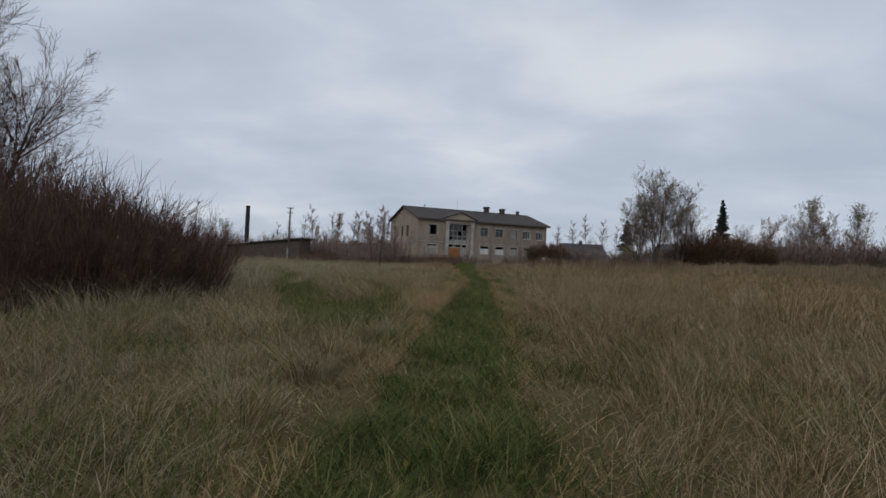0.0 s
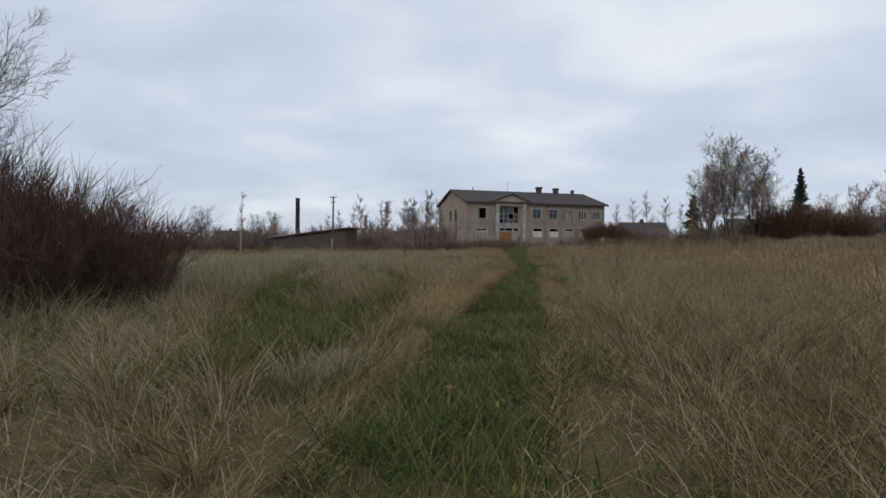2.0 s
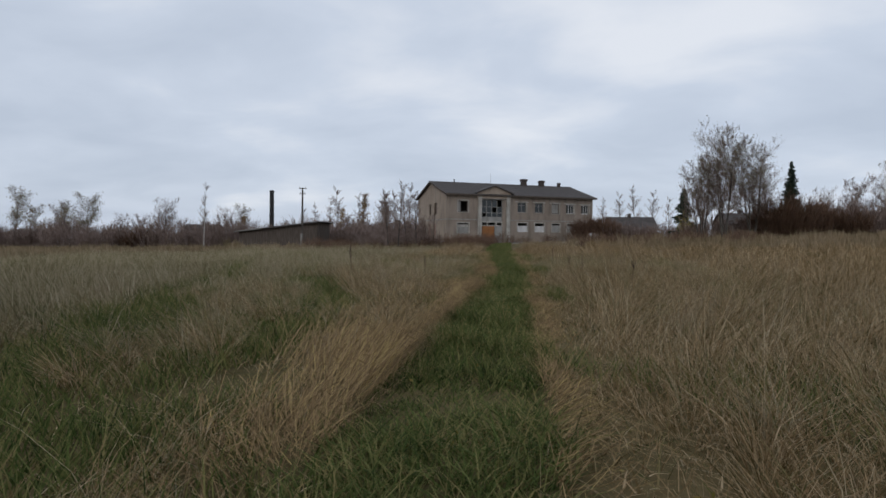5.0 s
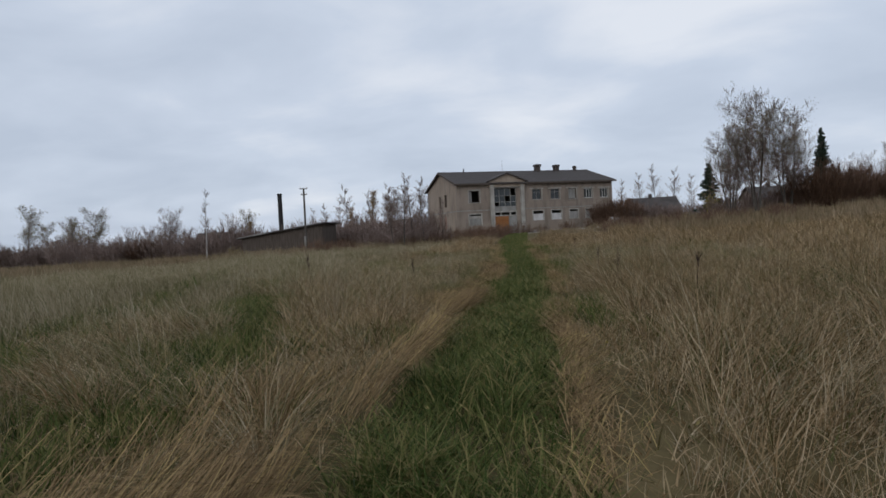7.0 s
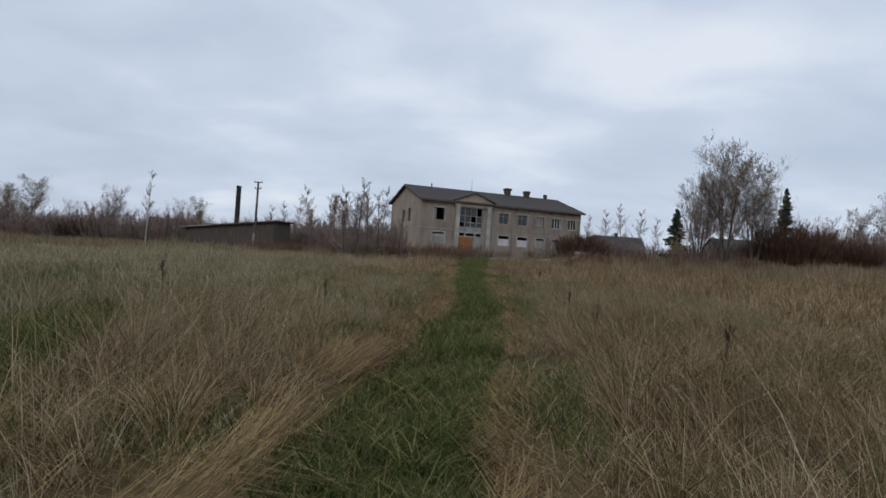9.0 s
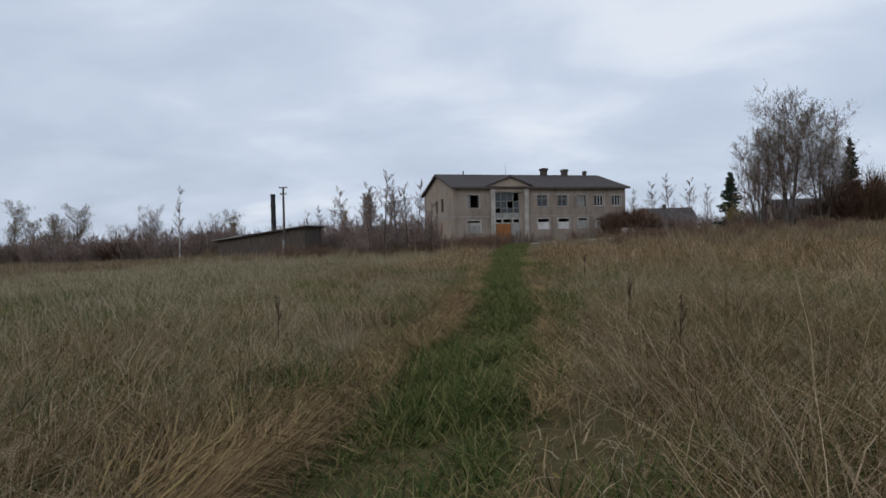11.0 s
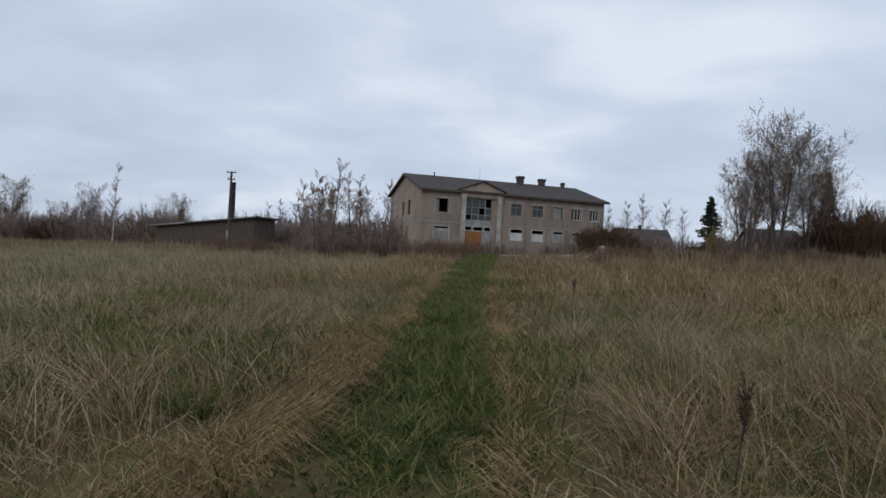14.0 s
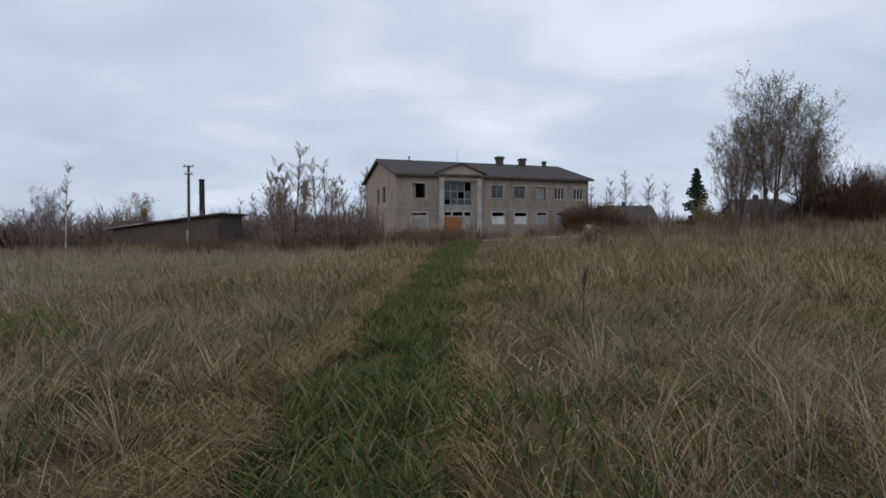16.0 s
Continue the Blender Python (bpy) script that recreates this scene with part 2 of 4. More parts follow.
def side_x(y):
    return np.interp(y, [4, 8, 12, 17, 26, 39, 50], [-1.6, -2.1, -3.2, -4.6, -8.3, -14.2, -19.0])


def mesh_of(name, verts, faces_tri, mat):
    """A mesh from arrays of corners and triangles."""
    me = bpy.data.meshes.new(name)
    nv, nf = len(verts), len(faces_tri)
    me.vertices.add(nv)
    me.vertices.foreach_set("co", np.asarray(verts, np.float32).ravel())
    me.loops.add(nf * 3)
    me.loops.foreach_set("vertex_index", np.asarray(faces_tri, np.int32).ravel())
    me.polygons.add(nf)
    me.polygons.foreach_set("loop_start", np.arange(0, nf * 3, 3, dtype=np.int32))
    me.update(calc_edges=True)
    me.materials.append(mat)
    return me


def child(name, me, parent, label=""):
    ob = new(name, me)
    ob.parent = parent
    return tagged(ob, label)


def part(name, bm, mat, parent=None, label=""):
    me = bpy.data.meshes.new(name)
    bm.normal_update()
    bm.to_mesh(me)
    bm.free()
    me.materials.append(mat)
    ob = new(name, me)
    ob.parent = parent
    return tagged(ob, label)


def box(bm, x0, y0, z0, x1, y1, z1, bevel=0.0):
    made = bmesh.ops.create_cube(bm, size=1.0)["verts"]
    for v in made:
        v.co = Vector(((x0 + x1) / 2 + v.co.x * (x1 - x0), (y0 + y1) / 2 + v.co.y * (y1 - y0), (z0 + z1) / 2 + v.co.z * (z1 - z0)))
    if bevel:
        edges = {e for v in made for e in v.link_edges}
        bmesh.ops.bevel(bm, geom=list(edges), offset=bevel, segments=1, affect="EDGES")
    return bm


def boxes(*dims, bevel=0.0):
    bm = bmesh.new()
    for d in dims:
        box(bm, *d, bevel=bevel)
    return bm


def prism(points, depth_from, depth_to, axis):
    """A solid from an outline: axis 'y' takes (x, z) points, axis 'x' takes (y, z) points."""
    bm = bmesh.new()
    rows = []
    for d in (depth_from, depth_to):
        rows.append([bm.verts.new((a, d, b) if axis == "y" else (d, a, b)) for a, b in points])
    bm.faces.new(rows[0])
    bm.faces.new(rows[1][::-1])
    for k in range(len(points)):
        j = (k + 1) % len(points)
        bm.faces.new((rows[0][k], rows[0][j], rows[1][j], rows[1][k]))
    bmesh.ops.recalc_face_normals(bm, faces=bm.faces)
    return bm


def tube(points, radii, sides=8):
    bm = bmesh.new()
    rings = []
    for p, r in zip(points, radii):
        rings.append([bm.verts.new((p[0] + r * math.cos(2 * math.pi * k / sides), p[1] + r * math.sin(2 * math.pi * k / sides), p[2])) for k in range(sides)])
    for a, b in zip(rings, rings[1:]):
        for k in range(sides):
            bm.faces.new((a[k], a[(k + 1) % sides], b[(k + 1) % sides], b[k]))
    bm.faces.new(rings[0][::-1])
    bm.faces.new(rings[-1])
    return bm


def tubes(segments, sides=3):
    """Tapered sticks (start, end, start radius, end radius) as corner and triangle arrays."""
    s = np.asarray(segments, float)
    p0, p1, r0, r1 = s[:, 0:3], s[:, 3:6], s[:, 6], s[:, 7]
    d = p1 - p0
    d /= np.linalg.norm(d, axis=1, keepdims=True) + 1e-9
    ref = np.where(np.abs(d[:, 2:3]) > 0.9, np.array([[1.0, 0, 0]]), np.array([[0, 0, 1.0]]))
    a = np.cross(d, ref)
    a /= np.linalg.norm(a, axis=1, keepdims=True) + 1e-9
    b = np.cross(d, a)
    n = len(s)
    verts = np.zeros((n, 2 * sides, 3))
    for k in range(sides):
        off = a * math.cos(2 * math.pi * k / sides) + b * math.sin(2 * math.pi * k / sides)
        verts[:, k] = p0 + off * r0[:, None]
        verts[:, sides + k] = p1 + off * r1[:, None]
    tri = []
    for k in range(sides if sides > 2 else 1):
        j = (k + 1) % sides
        tri += [(k, j, sides + j), (k, sides + j, sides + k)]
    faces = (np.array(tri)[None] + (np.arange(n) * 2 * sides)[:, None, None]).reshape(-1, 3)
    return verts.reshape(-1, 3), faces


def merge(*sets):
    vs, fs, k = [], [], 0
    for v, f in sets:
        vs.append(v)
        fs.append(f + k)
        k += len(v)
    return np.concatenate(vs), np.concatenate(fs)


def leaves(points, size, rng):
    """Small folded leaves, two triangles each, round the given points."""
    n = len(points)
    d = rng.normal(size=(n, 3))
    d /= np.linalg.norm(d, axis=1, keepdims=True)
    e = np.cross(d, rng.normal(size=(n, 3)))
    e /= np.linalg.norm(e, axis=1, keepdims=True)
    s = size * rng.uniform(0.6, 1.4, (n, 1))
    v = np.stack([points - d * s, points + e * s * 0.5, points + d * s, points - e * s * 0.5], 1)
    f = (np.array([(0, 1, 2), (0, 2, 3)])[None] + (np.arange(n) * 4)[:, None, None]).reshape(-1, 3)
    return v.reshape(-1, 3), f


def grow(rng, segs, tips, p, d, length, r, level, opt):
    """One limb and, along it, its branches. opt: per level the branch count, angle, length share; and the wander and lift."""
    steps = 5 if level == 0 else (4 if level < opt["levels"] - 1 else 3)
    step = length / steps
    taper = opt.get("taper", 0.75)
    for k in range(steps):
        d = d + rng.normal(size=3) * opt["wander"] * (0.4 if level == 0 else 1.0) + np.array([0, 0, opt["lift"] * (0 if level == 0 else 1)])
        d /= np.linalg.norm(d)
        q = p + d * step
        r1 = r * (1 - taper * (k + 1) / steps)
        r0 = r * (1 - taper * k / steps)
        segs[min(level, 2)].append((*p, *q, max(r0, opt["rmin"]), max(r1, opt["rmin"] * 0.7)))
        if level < opt["levels"] - 1 and (k + 1) / steps >= opt["first"][level]:
            for _ in range(opt["count"][level]):
                az = rng.uniform(0, 2 * math.pi)
                side = np.cross(d, [math.cos(az), math.sin(az), 0.3])
                side /= np.linalg.norm(side) + 1e-9
                ang = radians(opt["angle"][level]) * rng.uniform(0.7, 1.3)
                nd = d * math.cos(ang) + side * math.sin(ang)
                fall = 1 - opt.get("cone", 0.3) * (k + 1) / steps
                grow(rng, segs, tips, p + d * step * rng.uniform(0.3, 1), nd, length * opt["share"][level] * fall * rng.uniform(0.7, 1.25), max(r1 * 0.6, opt["rmin"]), level + 1, opt)
        p = q
    tips.append(p)


def tree(name, label, category, seed, height, radius, opt, bark, twig, leaf=None, leaf_n=0, leaf_size=0.06, stems=1, splay=0.1, leaf_low=0.0, far=True, jitter=0.25):
    """A tree at the origin: an Empty with trunk, limbs and crown below it."""
    rng = np.random.default_rng(seed)
    segs, tips = [[], [], []], []
    for s in range(stems):
        az = 2 * math.pi * s / stems + rng.uniform(-0.5, 0.5)
        sp = splay * rng.uniform(0.5, 1.2)
        d = np.array([math.cos(az) * sp, math.sin(az) * sp, 1.0])
        start = np.array([math.cos(az), math.sin(az), 0]) * (0.0 if stems == 1 else 0.12 * stems ** 0.5) + np.array([0, 0, -0.15])
        grow(rng, segs, tips, start, d / np.linalg.norm(d), height * rng.uniform(0.85, 1.05) * opt.get("trunk", 0.8), radius, 0, opt)
    top = tagged(new(name), label, category)
    per = len(segs[0]) // stems
    for s in range(stems):
        child("trunk", mesh_of("trunk", *tubes(segs[0][s * per:(s + 1) * per], 7), bark), top)
    fine = 2 if far else 3
    crown = [tubes(q, sd) for q, sd in ((segs[1], 4), (segs[2], fine)) if q]
    tagged(child("crown", mesh_of("crown", *merge(*crown), twig), top), kind="stuff")
    if leaf and leaf_n:
        tp = np.array(tips)
        tp = tp[tp[:, 2] > leaf_low * height]
        pts = tp[rng.integers(0, len(tp), leaf_n)] + rng.normal(size=(leaf_n, 3)) * min(jitter, 0.22)
        tagged(child("foliage", mesh_of("foliage", *leaves(pts, leaf_size, rng), leaf), top), kind="stuff")
    return top


def shrub(name, label, seed, height, spread, stems, twigs, mat, rmin=0.006, leaf=None, leaf_n=0, leaf_size=0.04, far=True):
    """A many-stemmed bush: arching stems, each with side shoots."""
    rng = np.random.default_rng(seed)
    main, fine, tips = [], [], []
    for s in range(stems):
        az, rad = rng.uniform(0, 2 * math.pi), math.sqrt(rng.uniform(0, 1))
        p = np.array([math.cos(az) * rad * spread * 0.45, math.sin(az) * rad * spread * 0.45, -0.1])
        out = rng.uniform(0.1, 0.75) * rad
        d = np.array([math.cos(az) * out, math.sin(az) * out, 1.0]) + rng.normal(size=3) * 0.12
        d /= np.linalg.norm(d)
        length = height * rng.uniform(0.6, 1.05) * (1.05 - 0.3 * rad)
        r = rng.uniform(0.010, 0.022) * (height / 3) ** 0.5
        for k in range(5):
            d = d + rng.normal(size=3) * 0.09
            d /= np.linalg.norm(d)
            q = p + d * length / 5
            main.append((*p, *q, max(r * (1 - 0.17 * k), rmin), max(r * (1 - 0.17 * (k + 1)), rmin * 0.8)))
            for _ in range(twigs if k > 0 else max(twigs // 2, 1)):
                a = p + (q - p) * rng.uniform(0, 1)
                td = d + rng.normal(size=3) * 0.45
                td /= np.linalg.norm(td)
                tl = length * rng.uniform(0.1, 0.3)
                m = a + td * tl * 0.5
                td = td + np.array([0, 0, 0.25]) + rng.normal(size=3) * 0.15
                td /= np.linalg.norm(td)
                b = m + td * tl * 0.5
                fine.append((*a, *m, rmin, rmin * 0.85))
                fine.append((*m, *b, rmin * 0.85, rmin * 0.5))
                tips.append(b)
            p = q
    top = tagged(new(name), label, "shrub")
    work = merge(tubes(main, 3 if far else 4), tubes(fine, 2 if far else 3))
    tagged(child("branchwork", mesh_of("branchwork", *work, mat), top), kind="stuff")
    if leaf and leaf_n:
        tp = np.array(tips)
        pts = tp[rng.integers(0, len(tp), leaf_n)] + rng.normal(size=(leaf_n, 3)) * 0.05
        tagged(child("foliage", mesh_of("foliage", *leaves(pts, leaf_size, rng), leaf), top), kind="stuff")
    return top


def place(ob, x, y, turn=0.0, size=1.0, sink=0.0):
    ob.matrix_basis = pose(x, y, float(ground_z(x, y)) - sink, 0, 0, turn) @ Matrix.Scale(size, 4)
    return ob


def again(ob, x, y, turn=0.0, size=1.0, tall=1.0, label="", group=""):
    k = size / ob.scale[0]
    c = copy_thing(ob, pose(x, y, float(ground_z(x, y)), 0, 0, turn) @ Matrix.Diagonal((k, k, k * tall, 1)))
    return tagged(c, label, "", group)


# ---- ground ----
gx = np.unique(np.concatenate([np.linspace(-60, 60, 121), np.geomspace(60, 2400, 18), -np.geomspace(60, 2400, 18)]))
gy = np.unique(np.concatenate([np.linspace(-20, 120, 141), np.geomspace(120, 2600, 18), -20 - np.geomspace(1, 2400, 14)]))
GX, GY = np.meshgrid(gx, gy)
gv = np.stack([GX, GY, ground_z(GX, GY)], -1).reshape(-1, 3)
ni, nj = len(gy), len(gx)
ii, jj = np.meshgrid(np.arange(ni - 1), np.arange(nj - 1), indexing="ij")
a = (ii * nj + jj).ravel()
gf = np.concatenate([np.stack([a, a + 1, a + nj + 1], 1), np.stack([a, a + nj + 1, a + nj], 1)])
ground = tagged(new("ground", mesh_of("ground", gv, gf, M_SOIL)), "rough field soil covered with brown thatch", "ground", kind="structure")

# sandy lane that runs past the front of the building
BX, BY, BTURN = -11.03, 79.68, 27.8
cu, su = math.cos(radians(BTURN)), math.sin(radians(BTURN))


def at_house(u, v):
    return BX + cu * u - su * v, BY + su * u + cu * v


lane_v, lane_f = [], []
for k in range(41):
    u = -6 + k * 1.0
    for w, edge in enumerate((-11.6 + 0.3 * math.sin(u * 0.8), -8.4 + 0.25 * math.sin(u * 1.1 + 1))):
        x, y = at_house(u, edge)
        lane_v.append((x, y, float(ground_z(x, y)) + 0.03))
    if k:
        b = 2 * k
        lane_f += [(b - 2, b, b + 1), (b - 2, b + 1, b - 1)]
lane = tagged(new("road", mesh_of("road", lane_v, lane_f, M_SAND)), "pale sandy lane past the abandoned building", "road", kind="structure")


# ---- the abandoned two-storey building ----
L, W, EAVE, RIDGE, RV = 21.3, 13.0, 6.78, 8.85, 6.5
house = tagged(new("apartment_building"), "abandoned two-storey beige brick building with dark gabled roof", "building")
house.matrix_basis = pose(BX, BY, 0, 0, 0, BTURN)
T = 0.4


def wall_cells(u0, u1, z0, z1, holes, lay):
    """Boxes that fill a wall round its rectangular holes; lay turns (u0, z0, u1, z1) into a box."""
    us = sorted({u0, u1, *[h[0] for h in holes], *[h[2] for h in holes]})
    bm = bmesh.new()
    for a0, a1 in zip(us, us[1:]):
        mid = (a0 + a1) / 2
        cuts = sorted((h[1], h[3]) for h in holes if h[0] < mid < h[2])
        z = z0
        for c0, c1 in cuts:
            if c0 > z:
                box(bm, *lay(a0, z, a1, c0))
            z = c1
        if z < z1:
            box(bm, *lay(a0, z, a1, z1))
    bmesh.ops.remove_doubles(bm, verts=bm.verts, dist=0.0005)
    return bm


UPPER = [(1.52, 4.5, 2.85, 5.93), (9.87, 4.62, 11.13, 5.92), (12.42, 4.62, 13.66, 5.9), (14.92, 4.56, 16.05, 5.88), (17.15, 4.6, 18.36, 5.85), (19.5, 4.6, 20.68, 5.82)]
LOWER = [(1.45, 1.75, 2.95, 3.08), (9.92, 2.02, 11.28, 3.2), (12.45, 2.02, 13.8, 3.2), (15.02, 2.02, 16.15, 3.2), (17.35, 2.02, 18.5, 3.2)]
PORCH = (4.72, 0.62, 7.7, 6.2)
part("wall", wall_cells(0, L, -0.9, EAVE - 0.05, UPPER + LOWER + [PORCH], lambda a0, z0, a1, z1: (a0, 0, z0, a1, T, z1)), M_WALL, house, "weathered beige silicate brick front wall")
GW = [(4.15, 4.28, 5.3, 5.84), (6.65, 4.24, 7.65, 5.74)]
GL = [(4.5, 1.5, 5.55, 3.1), (6.75, 1.5, 7.9, 3.1)]
part("wall", wall_cells(T, W - T, -0.9, EAVE - 0.05, GW + GL, lambda a0, z0, a1, z1: (0, a0, z0, T, a1, z1)), M_GABLE, house, "pale brick gable end wall")
part("wall", boxes((L - T, T, -0.9, L, W - T, EAVE - 0.05)), M_WALL, house)
part("wall", boxes((0, W - T, -0.9, L, W, EAVE - 0.05)), M_WALL, house)
slope = (RIDGE - EAVE) / (RV + 0.5)
for u0, u1, mt in ((0.0, T, M_GABLE), (L - T, L, M_WALL)):
    top = RIDGE - 0.16
    part("gable", prism([(0, EAVE - 0.05), (W, EAVE - 0.05), (W, EAVE - 0.04), (RV, top), (0, EAVE - 0.04)], u0, u1, "x"), mt, house)
part("foundation", boxes((-0.06, -0.06, -0.9, 4.1, 0.0, 0.75), (8.8, -0.06, -0.9, L + 0.06, 0.0, 0.75), (-0.06, 0, -0.9, 0, W + 0.06, 0.75), bevel=0.015), M_CONCRETE, house, "grey concrete plinth")
part("storey_ledge", boxes((0.0, -0.035, 3.5, 4.15, 0.0, 3.6), (8.75, -0.035, 3.5, L, 0.0, 3.6), (-0.035, 0.0, 3.5, 0.0, W, 3.6)), M_CONCRETE, house)
part("floor_slab", boxes((T, T, 3.3, L - T, W - T, 3.5)), M_INSIDE, house)
part("floor_slab", boxes((T, T, 0.4, L - T, W - T, 0.6)), M_INSIDE, house)
part("attic_slab", boxes((T, T, 6.45, L - T, W - T, 6.65)), M_INSIDE, house)
for u in (3.9, 8.95, 11.8, 14.3, 16.6, 19.0):
    part("inner_wall", boxes((u - 0.08, T, 0.6, u + 0.08, 6.2, 3.3), (u - 0.08, T, 3.5, u + 0.08, 6.2, 6.45)), M_INSIDE, house)
part("inner_wall", boxes((T, 6.2, 0.6, L - T, 6.36, 3.3), (T, 6.2, 3.5, L - T, 6.36, 6.45)), M_INSIDE, house)


# roof: corrugated sheets laid in rows, both slopes
def roof_sheet(width, length):
    """One corrugated sheet in its own plane, ridge side at +y."""
    bm = bmesh.new()
    waves, rows = 4, []
    for v in (0, length):
        top, bot = [], []
        for k in range(waves * 2 + 1):
            z = 0.025 if k % 2 else 0.0
            x = width * k / (waves * 2)
            top.append(bm.verts.new((x, v, z + 0.012)))
            bot.append(bm.verts.new((x, v, z)))
        rows.append((top, bot))
    for k in range(waves * 2):
        bm.faces.new((rows[0][0][k], rows[0][0][k + 1], rows[1][0][k + 1], rows[1][0][k]))
        bm.faces.new((rows[0][1][k + 1], rows[0][1][k], rows[1][1][k], rows[1][1][k + 1]))
        bm.faces.new((rows[0][1][k], rows[0][1][k + 1], rows[0][0][k + 1], rows[0][0][k]))
    me = bpy.data.meshes.new("roof_sheet")
    bm.to_mesh(me)
    bm.free()
    me.materials.append(M_ROOF)
    return me


pitch = math.atan2(RIDGE - EAVE, RV + 0.5)
run = math.hypot(RIDGE - EAVE, RV + 0.5)
roof_front = part("roof", prism([(-0.5, EAVE - 0.12), (RV, RIDGE - 0.12), (RV, RIDGE - 0.02), (-0.5, EAVE - 0.02)], -0.35, L + 0.35, "x"), M_ROOF, house, "dark weathered corrugated roof")
roof_back = part("roof", prism([(W + 0.5, EAVE - 0.12), (RV, RIDGE - 0.12), (RV, RIDGE - 0.02), (W + 0.5, EAVE - 0.02)], -0.35, L + 0.35, "x"), M_ROOF, house)
sheet = roof_sheet(1.1, run / 5 + 0.1)
for row in range(5):
    for k in range(20):
        s = new("roof_sheet", sheet)
        s.parent = roof_front
        o = row * run / 5
        s.matrix_basis = Matrix.Translation((-0.35 + k * 1.1, -0.5 + o * math.cos(pitch), EAVE - 0.02 + o * math.sin(pitch) + 0.012 * (k % 2))) @ Matrix.Rotation(pitch, 4, "X")
part("ridge_cap", prism([(RV - 0.22, RIDGE - 0.04), (RV + 0.22, RIDGE - 0.04), (RV, RIDGE + 0.07)], -0.37, L + 0.37, "x"), M_ROOF, house)
part("fascia", boxes((-0.36, -0.535, EAVE - 0.19, 4.0, -0.503, EAVE - 0.0), (8.9, -0.535, EAVE - 0.19, L + 0.36, -0.503, EAVE - 0.0)), M_DARKWOOD, house, "dark eaves board")
part("soffit", boxes((-0.33, -0.48, EAVE - 0.15, L + 0.33, 0.0, EAVE - 0.125)), M_DARKWOOD, house)
for u in (-0.375, L + 0.355):
    for s in (1, -1):
        pts = [(RV, RIDGE + 0.03), (RV, RIDGE - 0.19), (RV - s * (RV + 0.5), EAVE - 0.19), (RV - s * (RV + 0.5), EAVE + 0.03)]
        part("bargeboard", prism(pts, u, u + 0.03, "x"), M_DARKWOOD, house)

# entrance bay with its pediment, piers, glazing and door
part("pier", boxes((4.18, -0.3, -0.9, 4.68, 0.0, 6.75), bevel=0.02), M_TRIM, house, "chalky white entrance pier")
part("pier", boxes((8.18, -0.3, -0.9, 8.68, 0.0, 6.85), bevel=0.02), M_TRIM, house, "chalky white entrance pier")
part("pediment", prism([(4.05, 6.3), (8.8, 6.3), (8.8, 7.0), (6.43, 7.9), (4.05, 7.0)], -0.26, 0.0, "y"), M_GABLE, house, "beige plastered pediment above the entrance")
part("lintel", boxes((4.69, -0.2, 6.2, 8.17, -0.003, 6.3)), M_CONCRETE, house)
for s in (1, -1):
    pts = [(6.43, 8.02), (6.43, 7.88), (6.43 - s * 2.7, 6.87), (6.43 - s * 2.7, 7.0)]
    part("pediment_roof", prism(pts, -0.5, 3.2, "y"), M_ROOF, house, "dark pediment roof slope")
porch = part("stair_window", boxes((4.74, 0.16, 3.36, 7.7, 0.26, 3.95)), M_CONCRETE, house, "tall broken stairwell glazing in grey frames")
for u in (4.72, 5.44, 6.18, 6.92, 7.64):
    part("mullion", boxes((u, 0.12, 3.95, u + 0.07, 0.24, 6.2)), M_CONCRETE, porch)
for z in (4.45, 5.2, 6.12):
    part("transom", boxes((4.79, 0.13, z, 7.64, 0.23, z + 0.06)), M_CONCRETE, porch)
for k, u in enumerate((4.79, 5.51, 6.25, 6.99)):
    for j, (z0, z1) in enumerate(((3.95, 4.45), (4.51, 5.2), (5.26, 6.12))):
        if (k, j) not in ((0, 0), (2, 1), (3, 2)):
            part("pane", boxes((u, 0.17, z0, u + (0.65 if k < 3 else 0.65), 0.18, z1)), M_GLASS, porch)
for k, u, z0, z1 in ((0, 5.53, 4.5, 6.1), (1, 6.3, 3.97, 4.42), (2, 7.02, 4.5, 5.18), (3, 4.82, 5.3, 6.1)):
    part("sheet_of_board", boxes((u, 0.27 + 0.01 * k, z0, u + 0.55, 0.29 + 0.01 * k, z1)), M_CONCRETE if k % 2 else M_OLDFRAME, porch)
part("transom_band", boxes((4.72, 0.0, 3.2, 7.7, 0.2, 3.36), (4.72, 0.0, 2.74, 7.7, 0.2, 2.86), (4.72, 0.0, 2.86, 4.82, 0.2, 3.2), (5.5, 0.0, 2.86, 5.66, 0.2, 3.2), (6.72, 0.0, 2.86, 6.9, 0.2, 3.2), (7.6, 0.0, 2.86, 7.7, 0.2, 3.2)), M_TRIM, house, "white band with three dark transom openings")
door = part("door", boxes((4.78, 0.05, 0.66, 5.67, 0.11, 2.74), (5.69, 0.05, 0.66, 6.58, 0.11, 2.74), bevel=0.008), M_ORANGEDOOR, house, "faded orange double entrance door, closed")
for u in (4.9, 5.8):
    for z in (0.85, 1.75):
        part("door_panel", boxes((u, 0.03, z, u + 0.66, 0.05, z + 0.75), bevel=0.008), M_ORANGEDOOR, door)
part("door_handle", boxes((5.58, -0.02, 1.6, 5.61, 0.03, 1.78)), M_METAL, door, "dark steel handle")
part("side_panel", boxes((6.62, 0.06, 0.62, 7.7, 0.14, 2.74)), M_CONCRETE, house, "grey boarded panel beside the entrance door")
part("doorstep", boxes((4.2, -1.5, 0.1, 8.7, -0.32, 0.6), (4.4, -1.85, 0.0, 8.5, -1.5, 0.35), bevel=0.02), M_CONCRETE, house)


